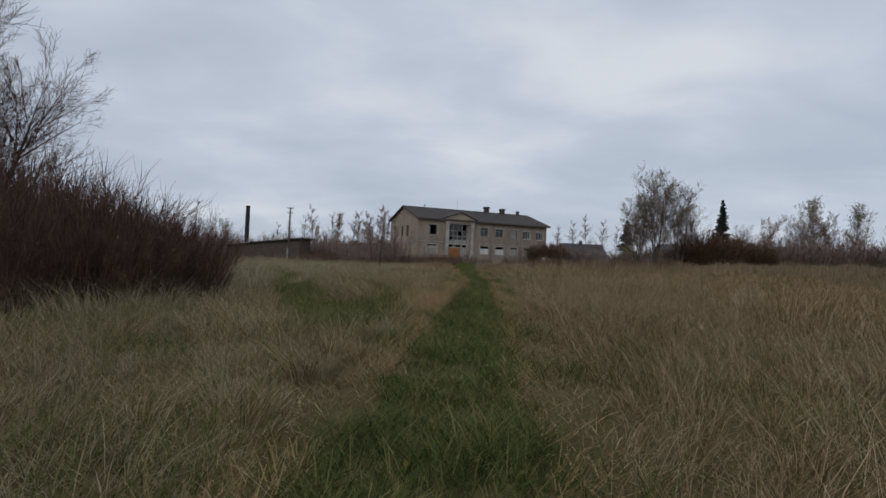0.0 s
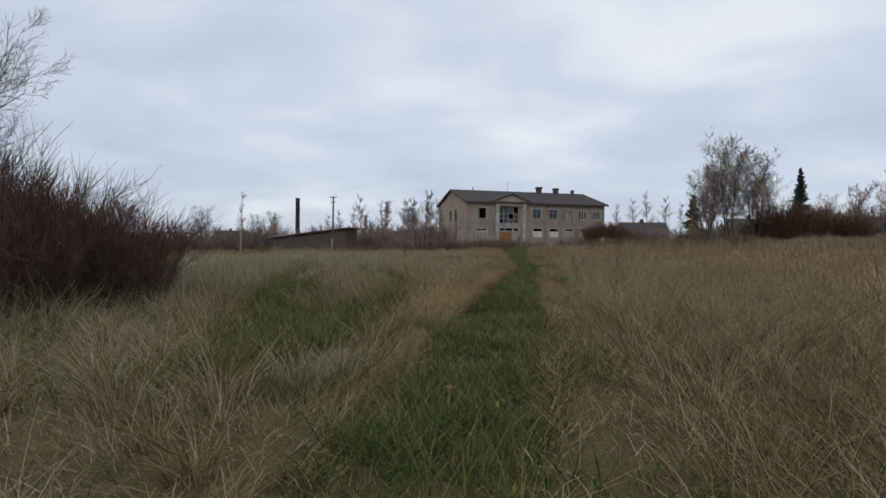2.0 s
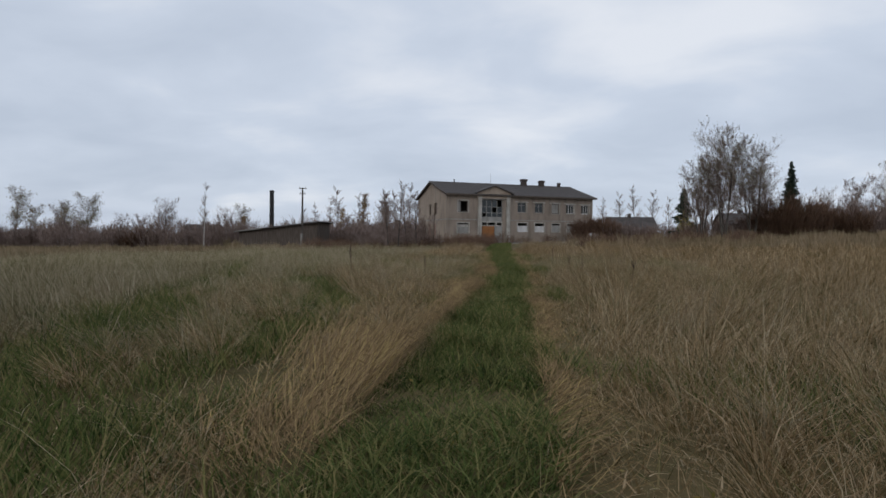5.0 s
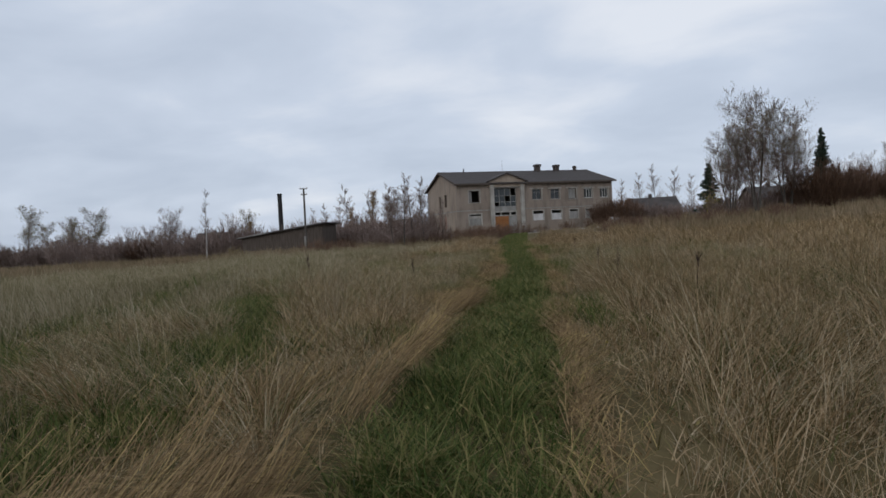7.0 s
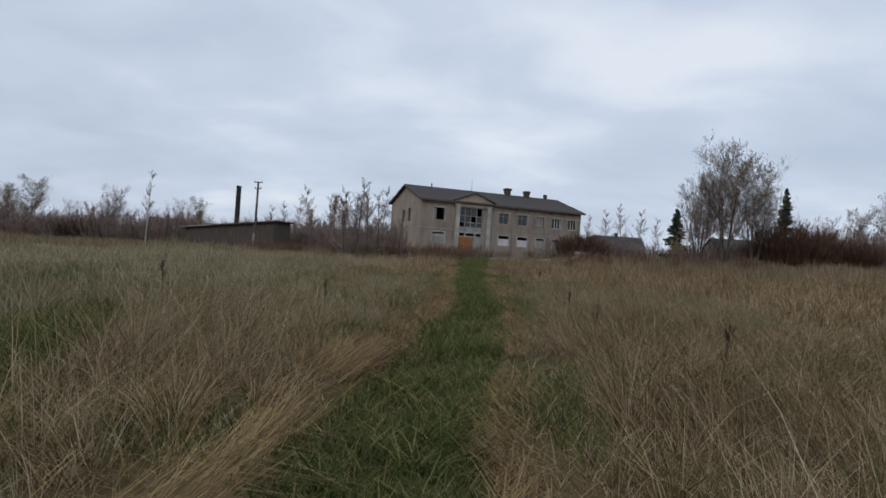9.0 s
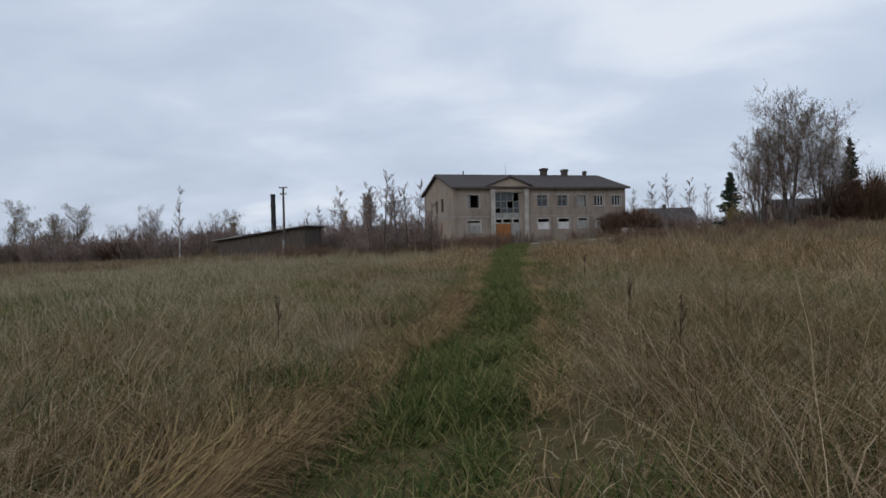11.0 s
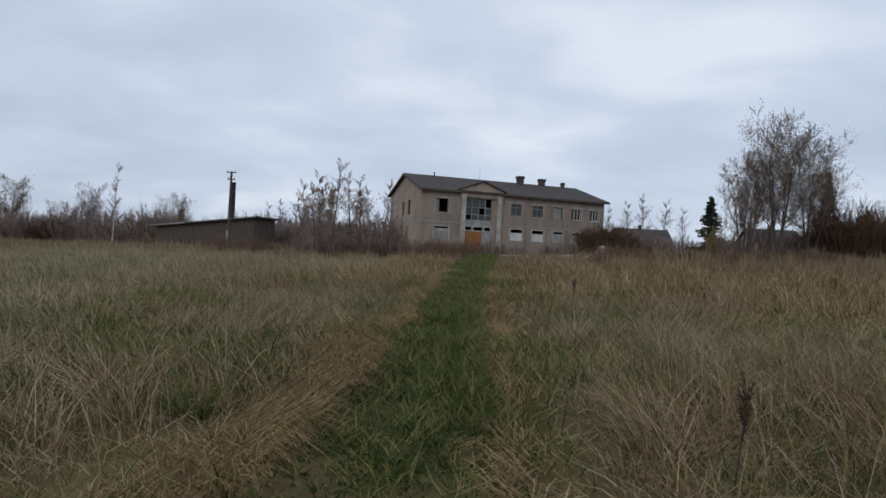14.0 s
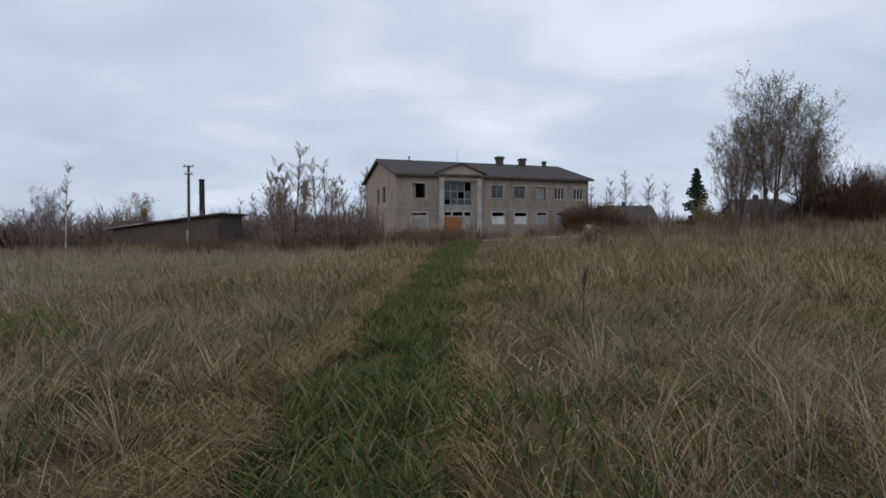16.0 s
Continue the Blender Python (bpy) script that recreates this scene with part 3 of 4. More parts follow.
def window(parent, u0, z0, u1, z1, style, inward=0.16):
    """A framed window in the front wall: dark, old, boarded or new; returns its top object."""
    f = 0.07
    top = part("window", boxes((u0, inward, z0, u0 + f, inward + 0.09, z1), (u1 - f, inward, z0, u1, inward + 0.09, z1), (u0 + f, inward, z0, u1 - f, inward + 0.09, z0 + f), (u0 + f, inward, z1 - f, u1 - f, inward + 0.09, z1), bevel=0.004), {"old": M_OLDFRAME, "new": M_FRAME}.get(style, M_DARKWOOD), parent, {"dark": "empty dark window opening with a broken frame", "old": "old window with peeling frame and dusty panes", "new": "window with bright white frame", "shut": "grey boarded window"}[style])
    part("sill", boxes((u0 - 0.06, -0.09, z0 - 0.07, u1 + 0.06, inward, z0 - 0.003)), M_TRIM, top)
    if style == "dark":
        part("shutter_leaf", boxes((u0 + f, inward + 0.1, z0 + f, u0 + 0.42, inward + 0.13, z1 - f)), M_CONCRETE, top)
    elif style == "shut":
        for k in range(5):
            b = u0 + f + k * (u1 - u0 - 2 * f) / 5
            part("board", boxes((b, inward + 0.02, z0 + f, b + (u1 - u0 - 2 * f) / 5 - 0.012, inward + 0.05, z1 - f)), M_CONCRETE, top)
    else:
        m1 = u0 + (u1 - u0) * (0.5 if style == "old" else 0.36)
        part("mullion", boxes((m1 - 0.035, inward + 0.003, z0 + f, m1 + 0.035, inward + 0.085, z1 - f)), M_FRAME if style == "new" else M_OLDFRAME, top)
        zt = z0 + (z1 - z0) * 0.68
        if style == "old":
            part("transom", boxes((u0 + f, inward + 0.006, zt, m1 - 0.036, inward + 0.08, zt + 0.05), (m1 + 0.036, inward + 0.006, zt, u1 - f, inward + 0.08, zt + 0.05)), M_OLDFRAME, top)
            part("broken_board", boxes((m1 - 0.2, inward + 0.1, z0 + f, u1 - f, inward + 0.12, z0 + 0.42)), M_CONCRETE, top)
        else:
            m2 = u0 + (u1 - u0) * 0.68
            part("mullion", boxes((m2 - 0.035, inward + 0.003, z0 + f, m2 + 0.035, inward + 0.085, z1 - f)), M_FRAME, top)
        part("pane", boxes((u0 + f, inward + 0.03, z0 + f, m1 - 0.035, inward + 0.036, z1 - f)), M_GLASS, top)
        part("pane", boxes((m1 + 0.035, inward + 0.03, z0 + f, u1 - f, inward + 0.036, z1 - f)), M_GLASS, top)
    return top


for h, st in zip(UPPER, ("dark", "old", "old", "shut", "new", "new")):
    win = window(house, *h, st)
    if st in ("dark",):
        part("surround", boxes((h[0] - 0.16, -0.03, h[1] - 0.07, h[0], 0.0, h[3] + 0.15), (h[2], -0.03, h[1] - 0.07, h[2] + 0.16, 0.0, h[3] + 0.15), (h[0], -0.03, h[3], h[2], 0.0, h[3] + 0.15)), M_TRIM, win, "white plaster surround")
    else:
        part("surround", boxes((h[0] - 0.32, -0.03, h[3], h[2] + 0.3, 0.0, h[3] + 0.16), (h[2], -0.025, h[1], h[2] + 0.13, 0.0, h[3] - 0.003)), M_TRIM, win, "white lintel band")
for k, h in enumerate(LOWER):
    top = part("window_opening", boxes((h[0] - 0.15, -0.03, h[1], h[0], 0.0, h[3] + 0.14), (h[2], -0.03, h[1], h[2] + 0.15, 0.0, h[3] + 0.14), (h[0], -0.03, h[3], h[2], 0.0, h[3] + 0.14)), M_TRIM, house, "white-edged ground-floor window opening, walled up")
    if k == 0:
        part("infill", boxes((h[0], 0.1, h[1], h[2], 0.3, h[3] - 0.18)), M_CONCRETE, top, "grey block infill")
        part("infill", boxes((h[0], 0.1, h[3] - 0.5, h[2], 0.09, h[3] - 0.2)), M_TRIM, top)
    else:
        gap = 0.36 if k < 3 else 0.22
        part("infill", boxes((h[0], 0.02, h[1], h[2], 0.25, h[3] - gap)), M_INFILL if k < 3 else M_CONCRETE, top, "white block infill with an open slot above")
for h in GW:
    top = part("window_opening", boxes((0.14, h[0], h[1], 0.22, h[0] + 0.07, h[3]), (0.14, h[2] - 0.07, h[1], 0.22, h[2], h[3]), (0.14, h[0] + 0.07, h[3] - 0.07, 0.22, h[2] - 0.07, h[3]), (0.14, (h[0] + h[2]) / 2 - 0.03, h[1], 0.22, (h[0] + h[2]) / 2 + 0.03, h[3] - 0.07)), M_DARKWOOD, house, "dark gable window with bare wooden frame")
for h in GL:
    part("window_opening", boxes((0.06, h[0], h[1], 0.3, h[2], h[3])), M_REDBRICK, house, "gable window walled up with red brick")


def chimney(u, w, d, z1, cap):
    v = RV - 0.1
    c = part("chimney", boxes((u, v - d / 2, RIDGE - 0.7, u + w, v + d / 2, z1), bevel=0.01), M_BRICKCH, house, "sooty brick chimney on the ridge")
    part("chimney_cap", boxes((u - cap, v - d / 2 - cap, z1 - 0.3, u + w + cap, v + d / 2 + cap, z1 - 0.003), bevel=0.02), M_BRICKCH, c)
    part("flue", boxes((u + w * 0.3, v - d * 0.2, z1, u + w * 0.7, v + d * 0.2, z1 + 0.04)), M_METAL, c)


chimney(13.55, 0.66, 0.7, 9.72, 0.1)
chimney(16.45, 0.6, 0.7, 9.62, 0.08)
chimney(19.45, 0.36, 0.4, 9.42, 0.03)
part("vent_pipe", tube([(3.25, RV, RIDGE - 0.4), (3.25, RV, 9.22), (3.25, RV, 9.23), (3.25, RV, 9.3)], (0.07, 0.07, 0.11, 0.11)), M_METAL, house, "short black vent pipe")
part("antenna", tube([(8.75, RV, RIDGE - 0.3), (8.75, RV, 10.35)], (0.025, 0.018), 6), M_GALV, house, "thin roof antenna mast")

# ---- long low shed ----
shed = tagged(new("shed"), "long low weathered plank shed with sloping roof", "shed")
SX0, SX1, SY = -37.0, -26.8, 75.6
shed.matrix_basis = pose(SX0, SY, 0, 0, 0, 2)
SL = SX1 - SX0
part("wall", prism([(0, -1.4), (SL, -1.2), (SL, 2.85), (0, 1.6)], 0.05, 4.8, "y"), M_DARKWOOD, shed, "grey-brown plank walls")
rng = np.random.default_rng(5)
for k in range(44):
    u = k * SL / 44
    top = 1.6 + 1.25 * (u + 0.1) / SL - 0.03
    d = rng.uniform(0, 0.02)
    part("plank", boxes((u, 0.0 - d, -1.3, u + SL / 44 - 0.02, 0.045 - d, top)), M_DARKWOOD, shed)
for k in range(18):
    v = 0.1 + k * 0.26
    part("plank", boxes((SL + 0.005, v, -1.2, SL + 0.04 + rng.uniform(0, 0.02), v + 0.235, 2.8)), M_DARKWOOD, shed)
part("roof", prism([(-0.5, 1.56), (SL + 0.5, 2.93), (SL + 0.5, 3.07), (-0.5, 1.7)], -0.5, 5.2, "y"), M_ROOF, shed, "dark roofing felt with a pale edge")
part("roof_edge", prism([(-0.5, 1.6), (SL * 0.32, 1.6 + 1.37 * (SL * 0.32 + 0.5) / (SL + 1)), (SL * 0.32, 1.72 + 1.37 * (SL * 0.32 + 0.5) / (SL + 1)), (-0.5, 1.72)], -0.54, -0.503, "y"), M_CONCRETE, shed, "pale lath along the roof edge")

# ---- utility pole and tall flue ----
pole = tagged(new("utility_pole"), "grey wooden utility pole with a small crossarm and insulators", "pole")
pz = float(ground_z(-26.5, 70.7))
pole.matrix_basis = pose(-26.5, 70.7, pz, 0, 0.5, 0)
ptop = 6.75 - pz
part("shaft", tube([(0, 0, -0.5), (0, 0, 2), (0, 0, ptop)], (0.14, 0.13, 0.095)), M_GREYBARK, pole)
part("concrete_stub", boxes((-0.1, -0.26, -0.5, 0.1, -0.13, 1.7), bevel=0.02), M_CONCRETE, pole, "pale concrete stub at the foot")
for z, w in ((ptop - 0.12, 0.45), (ptop - 0.75, 0.35)):
    arm = part("crossarm", boxes((-w, -0.05, z, w, 0.05, z + 0.09), bevel=0.01), M_DARKWOOD, pole)
    for s in (-1, 1):
        part("insulator", tube([(s * (w - 0.08), 0, z + 0.09), (s * (w - 0.08), 0, z + 0.16), (s * (w - 0.08), 0, z + 0.18), (s * (w - 0.08), 0, z + 0.25)], (0.02, 0.045, 0.06, 0.03)), M_PORCELAIN, arm)
flue = tagged(new("boiler_flue"), "tall black steel boiler chimney pipe", "chimney")
flue.matrix_basis = pose(-56.2, 123.8, float(ground_z(-56.2, 123.8)), 0, 0, 0)
part("pipe", tube([(0, 0, -0.3), (0, 0, 6), (0, 0, 12.0)], (0.5, 0.48, 0.45), 12), M_METAL, flue)
for z in (3.0, 6.5, 9.5, 11.7):
    part("flange", tube([(0, 0, z), (0, 0, z + 0.18)], (0.54, 0.54), 12), M_METAL, flue)
boiler = tagged(new("boiler_house"), "low grey boiler house half hidden by thicket", "building")
boiler.matrix_basis = pose(-60, 124.6, float(ground_z(-58, 126)), 0, 0, 0)
part("wall", boxes((0, 0, -0.5, 9, 5, 2.6)), M_CONCRETE, boiler)
part("roof", boxes((-0.3, -0.3, 2.6, 9.3, 5.3, 2.85), bevel=0.03), M_ROOF, boiler)


# ---- far houses ----
def cottage(x, y, turn, length, width, eave, ridge, label, wallmat):
    z = float(ground_z(x, y))
    h = tagged(new("house"), label, "house")
    h.matrix_basis = pose(x, y, z, 0, 0, turn)
    part("wall", prism([(0, -0.5), (width, -0.5), (width, eave), (width / 2, ridge - 0.1), (0, eave)], 0, length, "x"), wallmat, h)
    for s in (0, 1):
        e = -0.5 if s == 0 else width + 0.5
        zz = eave - 0.5 * (ridge - eave) / (width / 2)
        part("roof", prism([(e, zz), (width / 2, ridge), (width / 2, ridge + 0.12), (e, zz + 0.12)], -0.4, length + 0.4, "x"), M_ROOF, h)
    part("chimney", boxes((length * 0.45, width / 2 - 0.3, ridge - 0.4, length * 0.45 + 0.6, width / 2 + 0.3, ridge + 0.8), bevel=0.02), M_BRICKCH, h)
    for u in (0.22, 0.5, 0.78):
        win = part("window", boxes((length * u - 0.5, -0.04, 0.9, length * u + 0.5, -0.003, 2.0), bevel=0.004), M_FRAME, h)
        part("pane", boxes((length * u - 0.42, -0.05, 0.98, length * u + 0.42, -0.043, 1.92)), M_GLASS, win)
    return h


cottage(15.5, 129, 6, 9.0, 7.0, 2.3, 4.6, "low dark-roofed wooden house beyond the bushes", M_DARKWOOD)
cottage(52, 112, -18, 9.0, 7.0, 2.2, 4.0, "dark-roofed house behind trees at the field edge", M_DARKWOOD)
cottage(34, 118, 4, 7.0, 6.0, 2.6, 4.4, "pale walled house half hidden by a spruce", M_GABLE)
cottage(-95, 150, 10, 9.0, 7.0, 2.4, 5.2, "distant grey house behind the thicket", M_CONCRETE)

# pale tarpaulin-covered heap beside the lane, and another far off at the hedge
def heap(name, label, x, y, sx, sy, sz, seed, mat):
    bm = bmesh.new()
    bmesh.ops.create_icosphere(bm, subdivisions=3, radius=1.0)
    for v in bm.verts:
        k = 1 + 0.25 * noise.noise(v.co * 1.7 + Vector((seed, 0, 0)))
        v.co = Vector((v.co.x * sx * k, v.co.y * sy * k, max(v.co.z, -0.15) * sz * k))
    ob = tagged(part(name, bm, mat), label, "heap")
    ob.matrix_basis = pose(x, y, float(ground_z(x, y)))
    return ob


hx, hy = at_house(17.6, -6.0)
heap("rubble_heap", "pale grey rubble heap in front of the building", hx, hy, 1.1, 0.7, 1.1, 2.0, M_CONCRETE)
heap("wrapped_bale", "pale plastic-wrapped heap beside the far thicket", -84.5, 100.5, 2.2, 1.6, 2.2, 7.0, M_WHITEWRAP)

# ---- trees and shrubs ----
BARE = dict(levels=4, count=(6, 4, 3), angle=(48, 40, 38), share=(0.5, 0.46, 0.5), first=(0.3, 0.25, 0.25), wander=0.10, lift=0.09, rmin=0.0095, trunk=0.78, taper=0.88)
TALL = dict(levels=4, count=(7, 4, 3), angle=(46, 40, 36), share=(0.38, 0.45, 0.5), first=(0.2, 0.25, 0.25), wander=0.08, lift=0.07, rmin=0.009, trunk=0.95, cone=0.7, taper=0.9)
SLIM = dict(levels=4, count=(9, 3, 2), angle=(42, 42, 40), share=(0.23, 0.5, 0.55), first=(0.2, 0.25, 0.25), wander=0.07, lift=0.07, rmin=0.0085, trunk=0.98, cone=0.72, taper=0.9)
ASPEN = dict(levels=4, count=(5, 4, 3), angle=(46, 42, 40), share=(0.42, 0.45, 0.48), first=(0.35, 0.25, 0.25), wander=0.09, lift=0.08, rmin=0.0095, trunk=0.9, cone=0.35, taper=0.88)
WIDE = dict(levels=4, count=(5, 4, 3), angle=(36, 34, 34), share=(0.55, 0.42, 0.42), first=(0.3, 0.25, 0.3), wander=0.10, lift=0.07, rmin=0.0042, trunk=0.8, cone=0.2)

# willow thicket beside the start of the track
willow = place(tree("willow_tree", "bare grey willow with upswept branches over the track", "tree", 3, 6.6, 0.10, WIDE, M_GREYBARK, M_WILLOW, M_YELLOW, 90, 0.03, stems=3, splay=0.42, far=False), -13.4, 10.5, 20)
again(willow, -14.6, 14.0, 160, 1.0)
again(willow, -12.6, 9.4, 70, 0.85)
again(willow, -14.2, 11.2, 250, 0.95)
dense = place(shrub("willow_shrub", "dense leafless willow shrub with dark red-brown twigs", 11, 2.9, 2.6, 170, 9, M_WILLOW, 0.0042, M_YELLOW, 40, 0.035, far=False), -8.7, 11.5, 0)
tagged(dense, group="willow thicket")
for x, y, turn, size, tall in ((-7.7, 10.2, 80, 0.8, 1.05), (-8.0, 11.6, 20, 0.75, 1.15), (-9.4, 10.5, 150, 0.95, 1.15), (-11.0, 13.0, 210, 1.1, 1.05), (-11.7, 10.2, 300, 1.0, 0.9), (-12.1, 12.8, 30, 1.1, 1.1),
                               (-10.1, 8.8, 100, 0.95, 1.1), (-8.5, 8.9, 260, 0.75, 1.0), (-13.9, 10.8, 190, 1.15, 1.0), (-15.9, 12.6, 240, 1.2, 1.1), (-13.5, 8.2, 330, 1.0, 0.9), (-12.6, 14.8, 350, 0.9, 1.0), (-8.1, 12.3, 290, 0.6, 0.75),
                               (-7.0, 12.1, 40, 0.72, 1.0), (-7.3, 11.0, 200, 0.7, 0.95), (-8.7, 13.4, 130, 0.8, 1.0)):
    again(dense, x, y, turn, size, tall, group="willow thicket")

# far bare trees
bare = place(tree("bare_tree", "leafless round-crowned tree above the thicket", "tree", 21, 8.2, 0.14, BARE, M_GREYBARK, M_TWIG), -60.1, 92.5, 0, 1.0)
tall_tree = place(tree("bare_tree", "tall leafless aspen behind the building", "tree", 22, 11.5, 0.10, TALL, M_GREYBARK, M_TWIG, M_OLIVE, 60, 0.04), -22.0, 112.0, 0, 1.0)
slim = place(tree("birch_tree", "slender leafless birch with white trunk", "tree", 23, 9.8, 0.095, SLIM, M_BIRCH, M_TWIG), -42.0, 75.7, 0, 1.0)
again(slim, -41.3, 80.0, 120, 0.55, 1.0)
aspen = place(tree("aspen_tree", "large bare aspen with a few faded leaves on top", "tree", 31, 11.4, 0.12, ASPEN, M_GREYBARK, M_TWIG, M_OLIVE, 5000, 0.065, stems=4, splay=0.26, leaf_low=0.55), 21.6, 78.6, 10, 1.0)
again(aspen, 25.2, 80.5, 130, 0.85, 1.0)
again(aspen, 19.4, 80.0, 250, 0.72, 1.05)
leafy = place(tree("leafy_tree", "tree that keeps thin faded olive leaves", "tree", 33, 9.6, 0.15, ASPEN, M_GREYBARK, M_TWIG, M_OLIVE, 1700, 0.11, leaf_low=0.3), -87.5, 108.0, 0, 1.0)
again(leafy, -92.0, 107.0, 100, 0.85)
again(leafy, -125.0, 128.0, 60, 1.3)
again(leafy, -119.0, 128.0, 150, 0.9)
again(leafy, -46.5, 92.5, 40, 0.66)
again(leafy, 63.0, 118.0, 200, 1.35)
again(leafy, 72.0, 122.0, 20, 1.3)
larch = place(tree("larch_tree", "young larch with orange autumn needles", "tree", 35, 8.6, 0.10, SLIM, M_GREYBARK, M_TWIG, M_ORANGE, 3400, 0.08, leaf_low=0.1, jitter=0.5), -30.5, 105.0, 0, 1.0)
again(larch, -35.0, 108.0, 90, 0.75, label="young larch with thin orange needles")
again(larch, -45.0, 91.0, 90, 0.62, 0.9, label="small larch with thin orange needles")
for x, y, turn, size, tall in ((-65, 98, 70, 0.8, 1), (-72, 104, 150, 0.75, 1), (-52, 100, 220, 0.85, 1), (-99, 118, 20, 1.0, 1), (-110, 126, 300, 1.1, 1), (-57, 93, 330, 0.6, 1), (-80, 110, 200, 0.8, 1),
                               (45, 98, 60, 1.0, 1), (52, 102, 130, 1.1, 1), (59, 108, 240, 1.2, 1), (39, 96, 310, 0.8, 1), (47, 92, 25, 0.85, 1.1), (70, 104, 75, 1.3, 1), (80, 112, 190, 1.4, 1), (66, 96, 15, 1.0, 1)):
    again(bare, x, y, turn, size, tall, label="leafless round-crowned tree at the field edge")
for x, y, turn, size in ((-41, 118, 30, 0.8), (-37.5, 114, 100, 0.95), (-34, 117, 190, 0.85), (-28, 114, 230, 0.85), (-25, 118, 310, 1.0), (-19, 110, 20, 0.85), (-15, 113, 90, 0.7), (-17, 104, 200, 0.75), (-24, 106, 120, 0.8), (-27, 108, 10, 0.7),
                         (-45, 122, 150, 0.75), (-49, 124, 60, 0.7), (-31, 120, 330, 0.9), (20, 150, 45, 1.15), (24, 152, 135, 1.3), (27, 148, 225, 1.15), (16, 155, 315, 1.05), (31, 150, 10, 1.0), (36, 140, 80, 0.8), (42, 146, 100, 0.8), (12, 150, 200, 0.8)):
    again(tall_tree, x, y, turn, size * (1.22 if x < 0 else 1.0), 1.0, label="tall leafless aspen in the far tree line")
for x, y, turn, size in ((-11.4, 55.5, 0, 0.70), (-12.6, 56.8, 90, 0.62), (-10.2, 57.4, 200, 0.6), (-13.6, 59.0, 280, 0.56), (-11.8, 60.4, 170, 0.66), (-14.6, 62.0, 240, 0.58), (-12.0, 54.6, 130, 0.5), (-9.2, 60.0, 20, 0.46)):
    again(tall_tree, x, y, turn, size * 0.9, 0.95, label="young leafless aspen sapling in the weeds")
again(tall_tree, 28.0, 84.0, 160, 0.7, 1.0, label="leafless aspen with grey trunk behind the bushes")


def spruce(seed, height, spread, label):
    """A conical spruce: trunk, drooping boughs in whorls, needles along them."""
    rng = np.random.default_rng(seed)
    segs, pts = [], []
    z = 0.5
    while z < height - 0.15:
        reach = spread * (1 - z / height) ** 0.85 + 0.08
        for k in range(7):
            az = rng.uniform(0, 2 * math.pi)
            ln = reach * rng.uniform(0.55, 1.2)
            p = np.array([0, 0, z + rng.uniform(-0.1, 0.1)])
            d = np.array([math.cos(az), math.sin(az), 0.15 if z > height * 0.5 else -0.05])
            for s in range(3):
                q = p + d * ln / 3
                segs.append((*p, *q, 0.025 * (1 - s / 4), 0.02 * (1 - s / 4)))
                m = max(int(ln * 26), 5)
                f = rng.uniform(0, 1, (m, 1))
                pts.append(p + (q - p) * f + rng.normal(size=(m, 3)) * np.array([0.11, 0.11, 0.07]) * (0.5 + ln * 0.4))
                d = d + np.array([0, 0, -0.12 if s == 0 else 0.16])
                p = q
        z += 0.26 + 0.1 * (1 - z / height)
    top = tagged(new("spruce_tree"), label, "tree")
    child("trunk", mesh_of("trunk", *tubes([(0, 0, -0.2, 0, 0, height * 0.5, 0.14, 0.08), (0, 0, height * 0.5, 0, 0, height, 0.08, 0.015)], 6), M_GREYBARK), top)
    tagged(child("boughs", mesh_of("boughs", *tubes(segs, 3), M_TWIG), top), kind="stuff")
    tagged(child("needles", mesh_of("needles", *leaves(np.concatenate(pts), 0.15, rng), M_SPRUCE), top), kind="stuff")
    return top


place(spruce(41, 8.2, 2.1, "dark green conical spruce at the field edge"), 23.5, 105.0)
place(spruce(42, 14.5, 2.6, "tall dark spruce behind the bare aspens"), 49.3, 129.5)
place(spruce(43, 5.0, 1.6, "small dark spruce among bushes"), 53.0, 124.0)
place(spruce(44, 4.6, 1.7, "small dark spruce among far bushes"), 57.0, 128.0)

# shrubs of the hedge lines
brown = place(shrub("brown_shrub", "dense leafless brown thicket shrub", 51, 4.0, 5.4, 90, 7, M_TWIG, 0.016), -66, 90, 0)
rust = place(shrub("rusty_shrub", "rounded rust-brown willow shrub without leaves", 52, 5.2, 5.6, 300, 11, M_RUST, 0.017), 29.0, 81.0, 0)
yellow = place(shrub("yellow_shrub", "small shrub with yellow-green leaves beside a spruce", 53, 2.6, 2.2, 40, 6, M_TWIG, 0.010, M_YELLOW, 1500, 0.07), 22.8, 98.5, 0, 1.5)
rng = np.random.default_rng(8)
hedge = [(-112 + 3.6 * k, 104 - 0.27 * 3.6 * k + rng.uniform(-2, 2)) for k in range(-12, 21)]
hedge += [(-108 + 4.6 * k, 114 - 0.22 * 4.6 * k + rng.uniform(-2, 2)) for k in range(16)]
hedge += [(-41 + 3.6 * k, 88 + rng.uniform(-2.5, 3)) for k in range(8)]
hedge += [(-40 + 3.8 * k, 99 + rng.uniform(-3, 3)) for k in range(8)]
for x, y in hedge:
    src = rust if rng.uniform() < 0.14 else brown
    again(src, x, y, rng.uniform(0, 360), rng.uniform(0.95, 1.3) * (0.7 if src is rust else 1.0), rng.uniform(0.75, 1.1), group="hedge thicket", label="leafless brown thicket shrub in the hedge")
hedge = [(36 + 3.4 * k, 84 + 0.15 * 3.4 * k + rng.uniform(-2, 2)) for k in range(16)]
hedge += [(33 + 4.2 * k, 93 + rng.uniform(-2, 2)) for k in range(13)]
